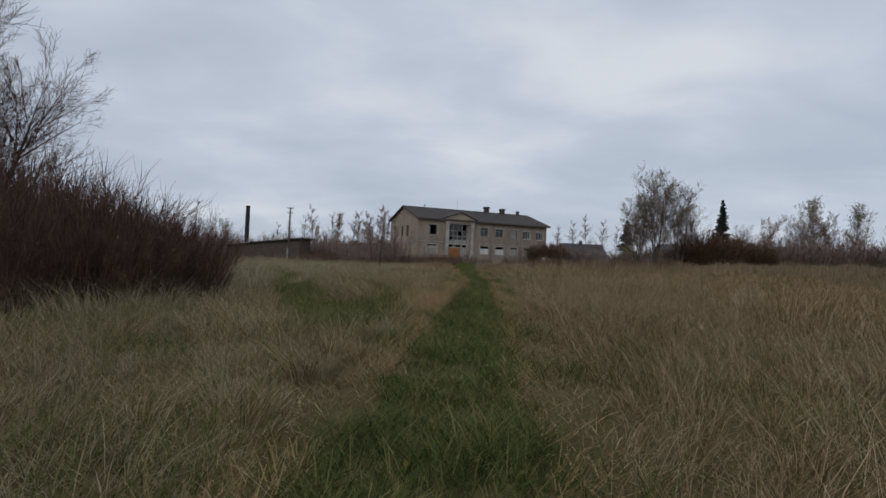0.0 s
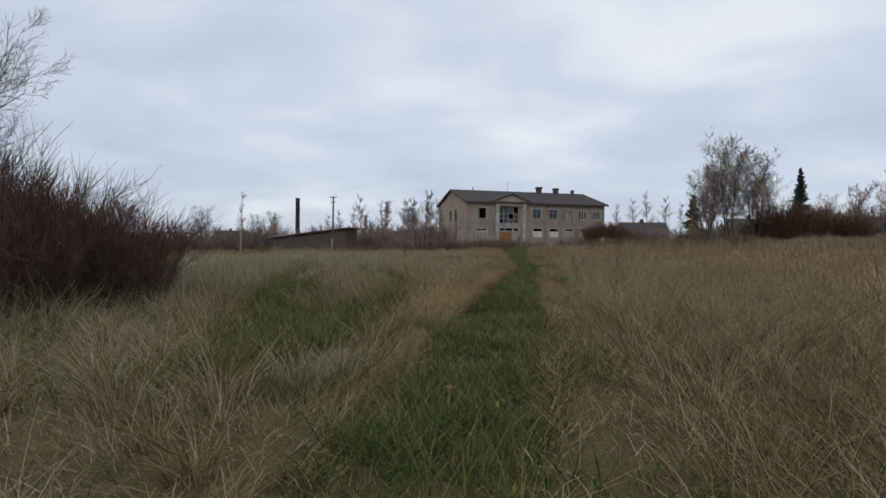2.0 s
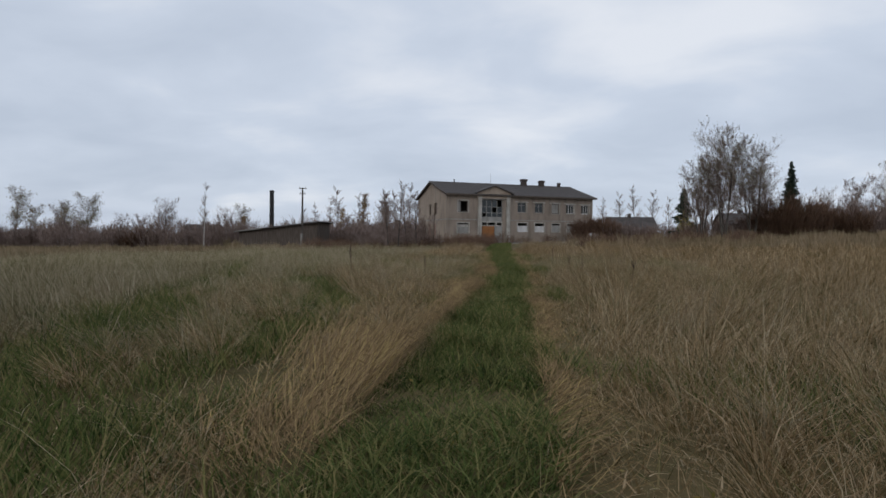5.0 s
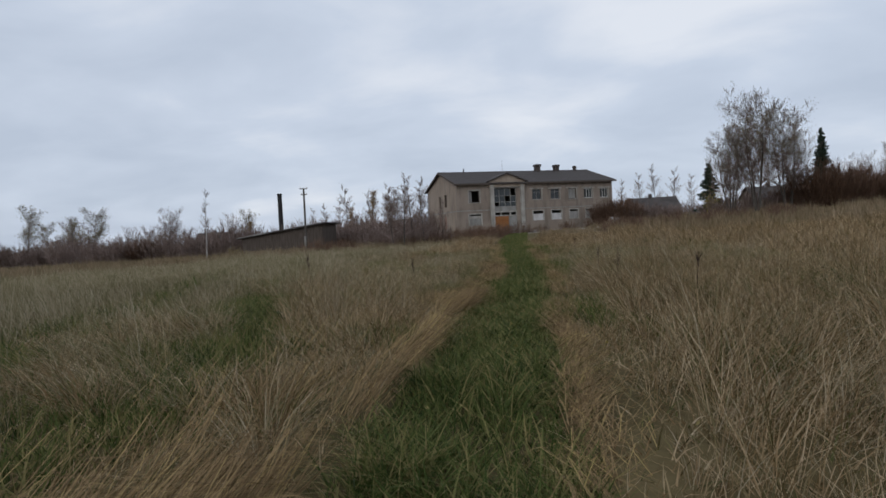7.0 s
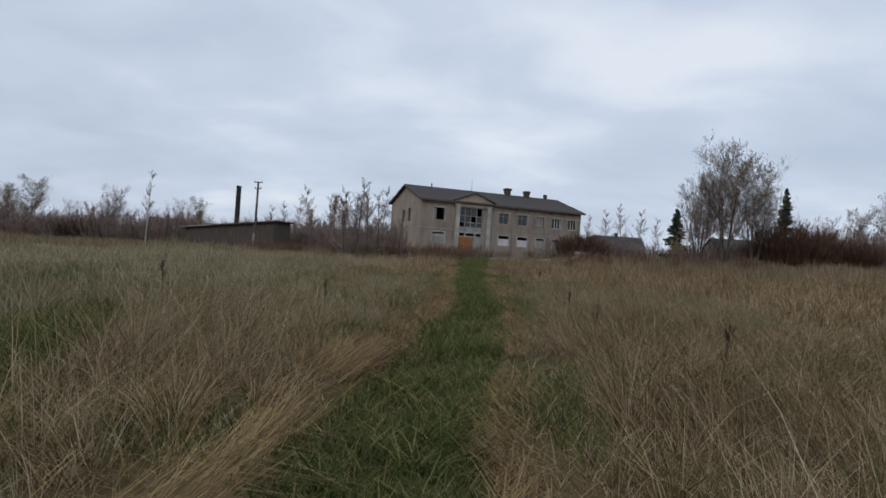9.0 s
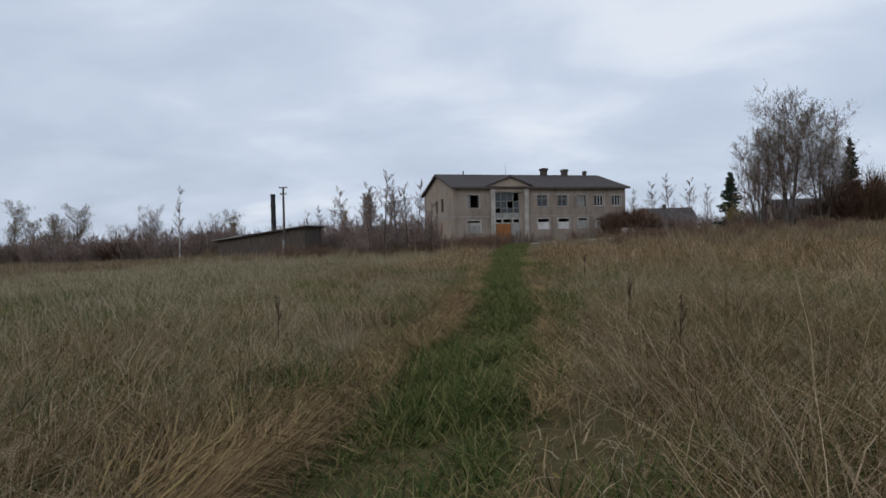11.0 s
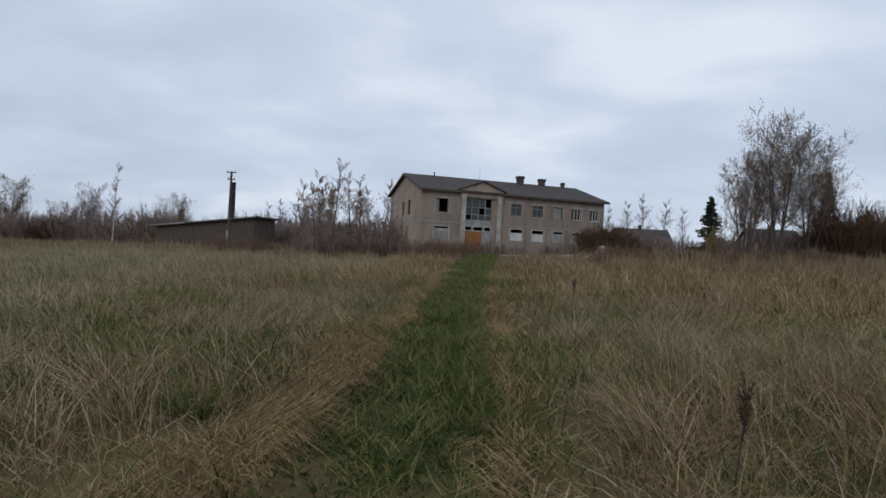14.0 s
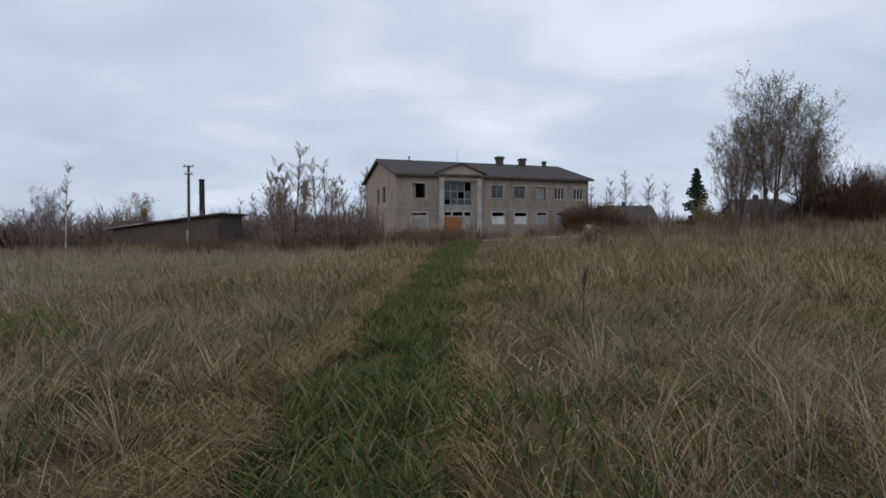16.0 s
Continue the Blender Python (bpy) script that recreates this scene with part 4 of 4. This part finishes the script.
hedge += [(19.2 + 2.4 * k, 83 + rng.uniform(-1.5, 1.5)) for k in range(5)] + [(9.6, 86), (12.4, 88)]
hedge += [(10 + 4.2 * k, 124 + rng.uniform(-2, 2)) for k in range(8)]
for x, y in hedge:
    again(brown, x, y, rng.uniform(0, 360), rng.uniform(0.8, 1.1) * (1.2 if x > 35 else 0.75), rng.uniform(0.8, 1.05), group="hedge thicket", label="leafless brown thicket shrub in the hedge")
for x, y, turn, size in ((33.0, 83.5, 90, 0.85), (26.5, 83.0, 200, 0.6), (36.5, 82.0, 10, 0.6)):
    again(rust, x, y, turn, size)
for u, v, size, tall in ((18.4, -3.2, 0.62, 1.0), (20.2, -3.6, 0.6, 1.05), (22.4, -3.0, 0.42, 0.9)):
    x, y = at_house(u, v)
    again(rust, x, y, u * 40, size, tall, label="rust-brown leafless shrub against the building")
for x, y, turn, size, tall in ((-15.5, 72, 0, 0.5, 0.9), (-17.5, 74, 60, 0.6, 1), (-13.6, 73.5, 130, 0.42, 0.8), (-19.8, 77, 190, 0.7, 1), (-22.0, 80, 230, 0.8, 1), (-24.5, 83, 280, 0.8, 1.1), (-12.0, 60, 20, 0.45, 0.8), (-13.8, 62, 90, 0.5, 0.8), (-9.6, 61.5, 170, 0.4, 0.8), (-16, 64, 300, 0.5, 0.8)):
    again(brown, x, y, turn, size, tall, label="leafless brown shrub beside the building")
for x, y, turn, size in ((12, 118, 20, 0.7), (16, 122, 140, 0.8), (20, 116, 260, 0.7), (24, 121, 75, 0.75)):
    again(brown, x, y, turn, size, label="leafless brown shrub behind the building")
weed = place(shrub("weed_clump", "clump of tall dead red-brown weeds in the meadow", 54, 1.25, 2.2, 80, 4, M_RUST, 0.005), -7.0, 63.0, 0)
tagged(weed, "", "weeds", "dead weeds before the building")
for k in range(34):
    x = -22 + 44 * (k + rng.uniform(0, 1)) / 34
    y = 62.5 + rng.uniform(-5, 4) + 0.28 * max(x, -6)
    if -4.8 < x - 0.0 < 1.2:
        x += 7.0
    if -4.5 < x < 5.0:
        continue
    again(weed, x, y, rng.uniform(0, 360), rng.uniform(0.75, 1.2), rng.uniform(0.8, 1.1), group="dead weeds before the building")
for x, y, size in ((-5.6, 58.5, 0.9), (-5.9, 61.5, 1.1), (4.4, 58.0, 0.9), (5.6, 62.0, 1.1), (-6.8, 66.0, 1.2), (-5.2, 67.5, 1.1)):
    again(weed, x, y, size * 200, size)
for u, v, size in ((-0.5, -5, 1.1), (1.6, -5.6, 1.1), (3.6, -4.6, 1.2), (5.2, -5.2, 1.3), (7.0, -4.4, 0.8), (9.4, -3.0, 0.8), (12.8, -3.2, 0.9), (15.6, -5.0, 1.2), (2.4, -7.6, 1.2), (-2.4, -6, 1.3), (16.8, -7.4, 1.3)):
    x, y = at_house(u, v)
    again(weed, x, y, u * 77, size, 1.05, group="dead weeds before the building")
again(yellow, 9.0, 95, 70, 0.7)
again(yellow, -40.0, 78.5, 70, 0.6, label="low shrub with yellow-green leaves at a birch foot")


# ---- grass ----
def blades(rng, x, y, height, width, lean, curve, rows=3, heading=None, tilt=0.0, lift=0.0):
    """Tapered bent blades. lean: sideways travel at the tip as a share of the height; tilt: extra lay-down along heading."""
    n = len(x)
    az = rng.uniform(0, 2 * math.pi, n) if heading is None else heading
    dx, dy = np.cos(az), np.sin(az)
    fx = rng.uniform(0, 2 * math.pi, n)
    wx, wy = np.cos(fx), np.sin(fx)
    base = ground_z(x, y) - 0.02 + lift
    t = np.linspace(0, 1, rows)
    verts = np.zeros((n, 2 * rows - 1, 3), np.float32)
    for k, s in enumerate(t):
        off = height * (lean * s + curve * s * s)
        px, py = x + dx * off, y + dy * off
        pz = base + height * (s - tilt * s * s)
        w = width * (1 - s) ** 0.7 * 0.5
        if k < rows - 1:
            verts[:, 2 * k] = np.stack([px - wx * w, py - wy * w, pz], 1)
            verts[:, 2 * k + 1] = np.stack([px + wx * w, py + wy * w, pz], 1)
        else:
            verts[:, 2 * k] = np.stack([px, py, pz], 1)
    tri = []
    for k in range(rows - 2):
        tri += [(2 * k, 2 * k + 1, 2 * k + 3), (2 * k, 2 * k + 3, 2 * k + 2)]
    tri.append((2 * rows - 4, 2 * rows - 3, 2 * rows - 2))
    faces = (np.array(tri, np.int32)[None] + (np.arange(n, dtype=np.int32) * (2 * rows - 1))[:, None, None]).reshape(-1, 3)
    return verts.reshape(-1, 3), faces


def patchy(x, y, scale, seed):
    """Smooth random field between 0 and 1."""
    r = np.random.default_rng(seed)
    v = np.zeros_like(x)
    for k in range(7):
        a, ph, f = r.uniform(0, 2 * math.pi), r.uniform(0, 2 * math.pi), scale * r.uniform(0.6, 2.2)
        v += np.sin((x * math.cos(a) + y * math.sin(a)) * f + ph + 1.2 * np.sin((x * math.sin(a) - y * math.cos(a)) * f * 0.7))
    return np.clip(0.5 + v / 7, 0, 1)


def off_road(x, y):
    v = -su * (x - BX) + cu * (y - BY)
    u = cu * (x - BX) + su * (y - BY)
    on_lane = (v > -11.5) & (v < -8.5)
    inside = (v > -2.0) & (v < 13.5) & (u > -0.6) & (u < 21.9)
    return ~(on_lane | inside)


def zones(x, y):
    """Distance to the middle of the walked rut (signed) and to the side track, each over its half width."""
    d = (x - rut_x(y)) / np.interp(y, [0, 10, 30, 60], [0.68, 0.66, 0.7, 0.85])
    s = np.interp(y, [9, 17, 40], [0.3, 1.35, 1.5])
    e = np.minimum(np.abs(x - side_x(y) - s), np.abs(x - side_x(y) + s)) / np.interp(y, [4, 12, 20, 40], [0.9, 0.9, 0.72, 0.8])
    e = np.where((y > 8) & (y < 48), e + 1.2 * (1 - smooth(8, 11, y)) + 1.1 * smooth(0.42, 0.75, patchy(x, y, 1.1, 47)) + 1.2 * smooth(22, 33, y), 9.0)
    return d, e


def meadow_height(x, y):
    d, e = zones(x, y)
    h = 0.24 + 0.46 * patchy(x, y, 0.55, 3) + 0.40 * smooth(0.3, 0.75, patchy(x, y, 2.0, 4))
    h *= np.where(x < rut_x(y), 0.82, 1.0)
    h *= 0.45 + 0.55 * smooth(1.1, 2.6, np.abs(d))
    h *= 0.20 + 0.80 * smooth(0.8, 1.35, e)
    h *= 1 - 0.3 * smooth(25, 31, y) * (1 - smooth(44, 54, y))
    h *= 1 - 0.6 * smooth(50, 56, y) * (np.abs(x - 0.2) < 3.9)
    early = (1 - smooth(7, 11, y)) * (x < rut_x(y))
    return h * (1 - 0.35 * early * (1 - smooth(3.5, 5.5, -x)))


def scatter(rng, n, x0, x1, y0, y1):
    return rng.uniform(x0, x1, n), rng.uniform(y0, y1, n)


def tufts(rng, n, x0, x1, y0, y1, per=22, size=0.12):
    """Points gathered into tufts, with the way that each blade leans: out of its tuft and with the lay of the patch."""
    m = max(n // per, 1)
    cx, cy = scatter(rng, m, x0, x1, y0, y1)
    tall, own = rng.uniform(0.5, 1.3, m), rng.uniform(-0.9, 0.9, m)
    k = rng.integers(0, m, n)
    spread = size * rng.uniform(0.5, 1.6, m)[k]
    ox, oy = rng.normal(size=n) * spread, rng.normal(size=n) * spread
    x, y = cx[k] + ox, cy[k] + oy
    lay = 6.3 * patchy(x, y, 0.45, 41) + own[k]
    ax, ay = ox / (spread + 1e-6) + 0.9 * np.cos(lay) + rng.normal(size=n) * 0.35, oy / (spread + 1e-6) + 0.9 * np.sin(lay) + rng.normal(size=n) * 0.35
    return x, y, np.arctan2(ay, ax), tall[k]


def stuff(name, label, category, data, mat):
    return tagged(new(name, mesh_of(name, *data, mat)), label, category, kind="stuff")


rng = np.random.default_rng(77)
# short green grass of the rut, the side track and scattered green clumps
x, y, az, tall = tufts(rng, 150000, -1.0, 1.0, 0.0, 1.0, 20, 0.0)
y = 1.0 + 43 * y ** 1.25 + rng.normal(size=len(y)) * 0.07
x = rut_x(y) + x * 0.95 + rng.normal(size=len(y)) * 0.07
d, e = zones(x, y)
ragged = 0.82 + 0.5 * patchy(x, y, 1.9, 61)
keep = (np.abs(d) < ragged) & (rng.uniform(0, 1, len(x)) < 1.1 - 0.4 * d * d)
x, y, tall = x[keep], y[keep], tall[keep]
n = len(x)
h = rng.uniform(0.08, 0.22, n) * tall * (0.5 + 1.1 * patchy(x, y, 1.9, 9))
rut_grass = blades(rng, x, y, h, rng.uniform(0.005, 0.011, n) * (1 + y / 25), rng.uniform(0.1, 0.9, n), rng.uniform(0.1, 0.9, n), tilt=rng.uniform(0, 0.5, n))
y = rng.uniform(8, 46, 52000)
x = side_x(y) + np.interp(y, [9, 17, 40], [0.3, 1.35, 1.5]) * np.sign(rng.uniform(-1, 1, len(y))) + rng.normal(size=len(y)) * 0.5
keep = (patchy(x, y, 1.3, 31) > 0.36) & (rng.uniform(0, 1, len(x)) > 0.95 * smooth(20, 34, y))
x, y = x[keep], y[keep]
h = rng.uniform(0.10, 0.32, len(x))
side_grass = blades(rng, x, y, h, rng.uniform(0.006, 0.012, len(x)) * (1 + y / 25), rng.uniform(0.1, 0.6, len(x)), rng.uniform(0.1, 0.7, len(x)))
x, y = scatter(rng, 130000, -7, 6.5, 1.0, 42)
keep = patchy(x, y, 1.0, 12) + 0.06 * (y > 26) > 0.62
x, y = x[keep], y[keep]
h = rng.uniform(0.10, 0.34, len(x))
clump_grass = blades(rng, x, y, h, rng.uniform(0.006, 0.011, len(x)) * (1 + y / 25), rng.uniform(0.1, 0.6, len(x)), rng.uniform(0.1, 0.6, len(x)))
stuff("green_grass", "short trampled dark green grass along the track", "grass", merge(rut_grass, side_grass, clump_grass), M_GREEN)

# far part of the rut
y = rng.uniform(40, 69, 16000)
x = rut_x(y) + rng.uniform(-0.85, 0.85, len(y))
stuff("green_grass", "short green grass on the far end of the track", "grass", blades(rng, x, y, rng.uniform(0.12, 0.3, len(x)), rng.uniform(0.02, 0.04, len(x)), 0.4, 0.3), M_GREEN)


# low matted grass under everything near the track
x, y = scatter(rng, 120000, -10, 9, 0.6, 1.0)
y = 0.6 + 45 * rng.uniform(0, 1, len(x)) ** 1.3
d, e = zones(x, y)
keep = (np.abs(d) > 0.8) & ~((d < -0.9) & (d > -1.9) & (y > 12) & (patchy(x, y, 1.4, 23) > 0.36))
x, y = x[keep], y[keep]
n = len(x)
half = rng.uniform(0, 1, n) < 0.5
for sel, label, mt in ((half, "low matted green and brown grass under the meadow", M_MIXED), (~half, "low matted dry brown grass under the meadow", M_DRY)):
    lx, ly = x[sel], y[sel]
    m = len(lx)
    stuff("low_grass", label, "grass", blades(rng, lx, ly, rng.uniform(0.08, 0.22, m), rng.uniform(0.006, 0.012, m) * (1 + ly / 25), rng.uniform(0.2, 1.2, m), rng.uniform(0.1, 0.8, m), tilt=rng.uniform(0.1, 0.6, m)), mt)


# tall meadow on both sides, thinning with distance from the track
def meadow(n, x0, x1, y0, y1, wide, rows, power=24):
    x, y, az, tall = tufts(rng, n, x0, x1, y0, y1, power, 0.12 if wide < 0.01 else 0.22)
    d, e = zones(x, y)
    h = meadow_height(x, y) * rng.uniform(0.45, 1.1, n) * tall
    h *= np.where((d > 0) & (d < 2.2), 0.6, 1.0)
    keep = (np.abs(d) > 1.0) & off_road(x, y) & ((np.abs(d) > 1.75) | (rng.uniform(0, 1, n) < 0.35)) & (rng.uniform(0, 1, n) < 0.15 + 0.85 * smooth(0.95, 1.9, np.abs(d))) & (rng.uniform(0, 1, n) < 0.06 + 0.94 * smooth(0.75, 1.25, e))
    x, y, h, az = x[keep], y[keep], h[keep], az[keep]
    w = rng.uniform(0.6, 1.3, len(x)) * wide
    return x, y, h, w, az


near = meadow(270000, -6.5, 6.5, 0.8, 38, 0.0047, 4, 30)
west = near[0] < rut_x(near[1])
mix = (rng.uniform(0, 1, len(near[0])) < np.where(west, 0.75, np.interp(near[1], [26, 33], [0.2, 0.7])) * (0.4 + patchy(near[0], near[1], 0.6, 15)))
bleached = rng.uniform(0, 1, len(mix)) < 0.45
for sel, name, label, mt in ((~mix, "dry_grass", "tall dry beige-brown meadow grass", M_DRY), (mix & ~bleached, "meadow_grass", "tall half-green autumn meadow grass", M_MIXED), (mix & bleached, "meadow_grass", "tall bleached meadow grass with drooping blades", M_PALE)):
    x, y, h, w, az = (q[sel] for q in near)
    n = len(x)
    stuff(name, label, "grass", blades(rng, x, y, h * 1.1, w * (1 + y / 40), rng.uniform(0.0, 0.45, n), rng.uniform(0.1, 1.35, n) ** 1.0, 4 if name == "meadow_grass" else 3, heading=az, tilt=rng.uniform(0, 0.85, n)), mt)
mid1 = meadow(110000, -24, -6.3, 6, 52, 0.02, 3)
mid2 = meadow(120000, 6.3, 26, 4, 52, 0.02, 3)
mid3 = meadow(60000, -6.5, 6.5, 36, 56, 0.02, 3)
for sets, name, label, mt in (((mid1,), "meadow_grass", "bleached grey-beige meadow grass west of the track", M_PALE), ((mid2, mid3), "dry_grass", "dense brown meadow grass east of the track", M_DRY)):
    x, y, h, w, az = (np.concatenate([s[k] for s in sets]) for k in range(5))
    n = len(x)
    stuff(name, label, "grass", blades(rng, x, y, h, w, rng.uniform(0.0, 0.4, n), rng.uniform(0.0, 0.6, n), 3, heading=az, tilt=rng.uniform(0, 0.4, n)), mt)
fa = meadow(130000, -80, 60, 50, 92, 0.06, 3)
fb = meadow(30000, -70, -24, 15, 50, 0.05, 3)
fc = meadow(30000, 26, 60, 12, 50, 0.05, 3)
x, y, h, w, az = (np.concatenate([s[k] for s in (fa, fb, fc)]) for k in range(5))
n = len(x)
stuff("far_grass", "pale brown meadow grass reaching the hedges", "grass", blades(rng, x, y, h, w, rng.uniform(0.0, 0.5, n), 0.0, 2, heading=az), M_FAR)

# tussocks: dense arching clumps that stand out of the meadow beside the track
def tussocks(n, x0, x1, y0, y1, per, reach):
    cx, cy = scatter(rng, n, x0, x1, y0, y1)
    d, e = zones(cx, cy)
    keep = ((d < -1.7) | (d > 2.4)) & (e > 1.1)
    cx, cy = cx[keep], cy[keep]
    m = len(cx)
    big = rng.uniform(0.55, 1.25, m)
    k = np.repeat(np.arange(m), per)
    a, r = rng.uniform(0, 2 * math.pi, len(k)), np.sqrt(rng.uniform(0, 1, len(k))) * 0.13 * big[k]
    lay = 6.3 * patchy(cx, cy, 0.45, 41)[k]
    x, y = cx[k] + np.cos(a) * r, cy[k] + np.sin(a) * r
    az = np.arctan2(np.sin(a) + 0.5 * np.sin(lay), np.cos(a) + 0.5 * np.cos(lay)) + rng.normal(size=len(k)) * 0.25
    h = reach * big[k] * rng.uniform(0.5, 1.1, len(k))
    return blades(rng, x, y, h, rng.uniform(0.0035, 0.0075, len(k)) * (1 + y / 40), rng.uniform(0.0, 0.35, len(k)), rng.uniform(0.25, 1.0, len(k)), 4, heading=az, tilt=rng.uniform(0.1, 0.75, len(k)))


stuff("tussock_grass", "arching tussocks of dry beige grass in the meadow", "grass", tussocks(330, -6.0, 6.5, 2, 34, 110, 0.72), M_DRY)
stuff("tussock_grass", "arching tussocks of pale bleached grass in the meadow", "grass", tussocks(150, -6.0, 6.0, 3, 34, 110, 0.62), M_PALE)
stuff("tussock_grass", "lush green grass tussocks among the dry meadow", "grass", tussocks(150, -5.5, 5.5, 2, 36, 110, 0.46), M_GREEN)

# seed heads on long stalks
x, y, h, w, az = meadow(14000, -9, 9, 1.5, 45, 0.004, 3)
keep = patchy(x, y, 0.5, 19) > 0.35
x, y, h = x[keep], y[keep], h[keep] * 0.5 + meadow_height(x[keep], y[keep]) * 0.75
n = len(x)
az = az[keep]
stalks = blades(rng, x, y, h, np.full(n, 0.003) * (1 + y / 20), np.full(n, 0.12), np.full(n, 0.10), 3, heading=az)
hx2, hy2 = x + np.cos(az) * h * 0.17, y + np.sin(az) * h * 0.17
heads = blades(rng, hx2, hy2, rng.uniform(0.05, 0.10, n), rng.uniform(0.003, 0.007, n) * (1 + y / 40), np.full(n, 0.5), np.full(n, 0.4), 3, heading=az, lift=h * 0.86)
stuff("seed_heads", "pale feathery grass seed heads on thin stalks", "grass", merge(stalks, heads), M_HEADS)

# straw laid flat along both edges of the rut
y = 1.5 + 44 * rng.uniform(0, 1, 100000) ** 1.2
left = rng.uniform(0, 1, len(y)) < 0.66
wid = np.interp(y, [0, 10, 13, 16, 22, 25, 46], [0.5, 0.5, 1.2, 1.7, 1.3, 0.7, 0.55])
off = np.where(left, -0.70 - np.abs(rng.normal(size=len(y))) * 0.40 * wid, 0.62 + np.abs(rng.normal(size=len(y))) * 0.17)
x = rut_x(y) + off
keep = rng.uniform(0, 1, len(y)) < (0.2 + 0.8 * smooth(9, 15, y)) * np.where(left, 0.9, 0.6) * np.clip(3.2 * patchy(x, y, 1.4, 23) - 0.85, 0.04, 1) * (1 - 0.15 * smooth(24, 27, y))
x, y, left = x[keep], y[keep], left[keep]
n = len(x)
combed = np.where(left, smooth(11, 13.5, y) * (1 - smooth(20, 24, y)), 0.0)
az = np.where(left, radians(72), radians(115)) + (patchy(x, y, 1.1, 71) - 0.5) * (4.2 - 2.9 * combed) + rng.normal(size=n) * (0.8 - 0.5 * combed)
ln = rng.uniform(0.14, 0.5, n) * (1 + 0.9 * combed)
stuff("flattened_straw", "flattened yellow straw along the edges of the track", "straw", blades(rng, x, y, ln, rng.uniform(0.0028, 0.0055, n) * (1 + y / 40), np.full(n, 0.85), rng.uniform(0, 0.2, n), 3, heading=az, tilt=rng.uniform(0.82, 1.0, n), lift=rng.uniform(0.02, 0.15, n) * (1 + 0.8 * combed)), M_STRAW)

# a few fallen leaves
x, y = scatter(rng, 160, -1.6, 1.0, 1.5, 24)
v, f = leaves(np.stack([x, y, ground_z(x, y) + rng.uniform(0.08, 0.16, len(x))], 1), 0.024, rng)
stuff("fallen_leaves", "small yellow fallen leaves in the grass", "leaves", (v, f), M_YELLOW)


# dark dried dock plants
def dock(x, y, height, seed, lean):
    r = np.random.default_rng(seed)
    top = tagged(new("dock_weed"), "dried dark brown dock stalk standing in the grass", "weed")
    tip = np.array([lean * height, 0.05 * height, height])
    segs = [(0, 0, -0.05, *(tip * 0.5), 0.007, 0.005), (*(tip * 0.5), *tip, 0.005, 0.003)]
    pts = []
    for k in range(7):
        s = r.uniform(0.45, 0.9)
        a = r.uniform(0, 2 * math.pi)
        p = tip * s
        q = p + np.array([math.cos(a) * 0.06, math.sin(a) * 0.06, 0.17]) * r.uniform(0.6, 1.1)
        segs.append((*p, *q, 0.003, 0.002))
        pts.append(p + (q - p) * r.uniform(0.1, 1, (26, 1)) + r.normal(size=(26, 3)) * 0.008)
    pts.append(tip * r.uniform(0.6, 1.0, (60, 1)) + r.normal(size=(60, 3)) * 0.009)
    tagged(child("stalk", mesh_of("stalk", *tubes(segs, 5), M_DOCK), top), kind="stuff")
    tagged(child("seed_head", mesh_of("seed_head", *leaves(np.concatenate(pts), 0.009, r), M_DOCK), top), kind="stuff")
    return place(top, x, y)


for k, (x, y, h, lean) in enumerate(((1.33, 24.85, 0.8, 0.05), (1.09, 27.07, 0.7, 0.1), (0.82, 34.2, 0.8, 0.02), (-4.67, 23.2, 1.0, -0.12), (-3.2, 25.5, 0.7, 0.03), (2.2, 22.0, 0.8, 0.1), (-9.5, 15.0, 0.9, -0.3))):
    dock(x, y, h, 60 + k, lean)
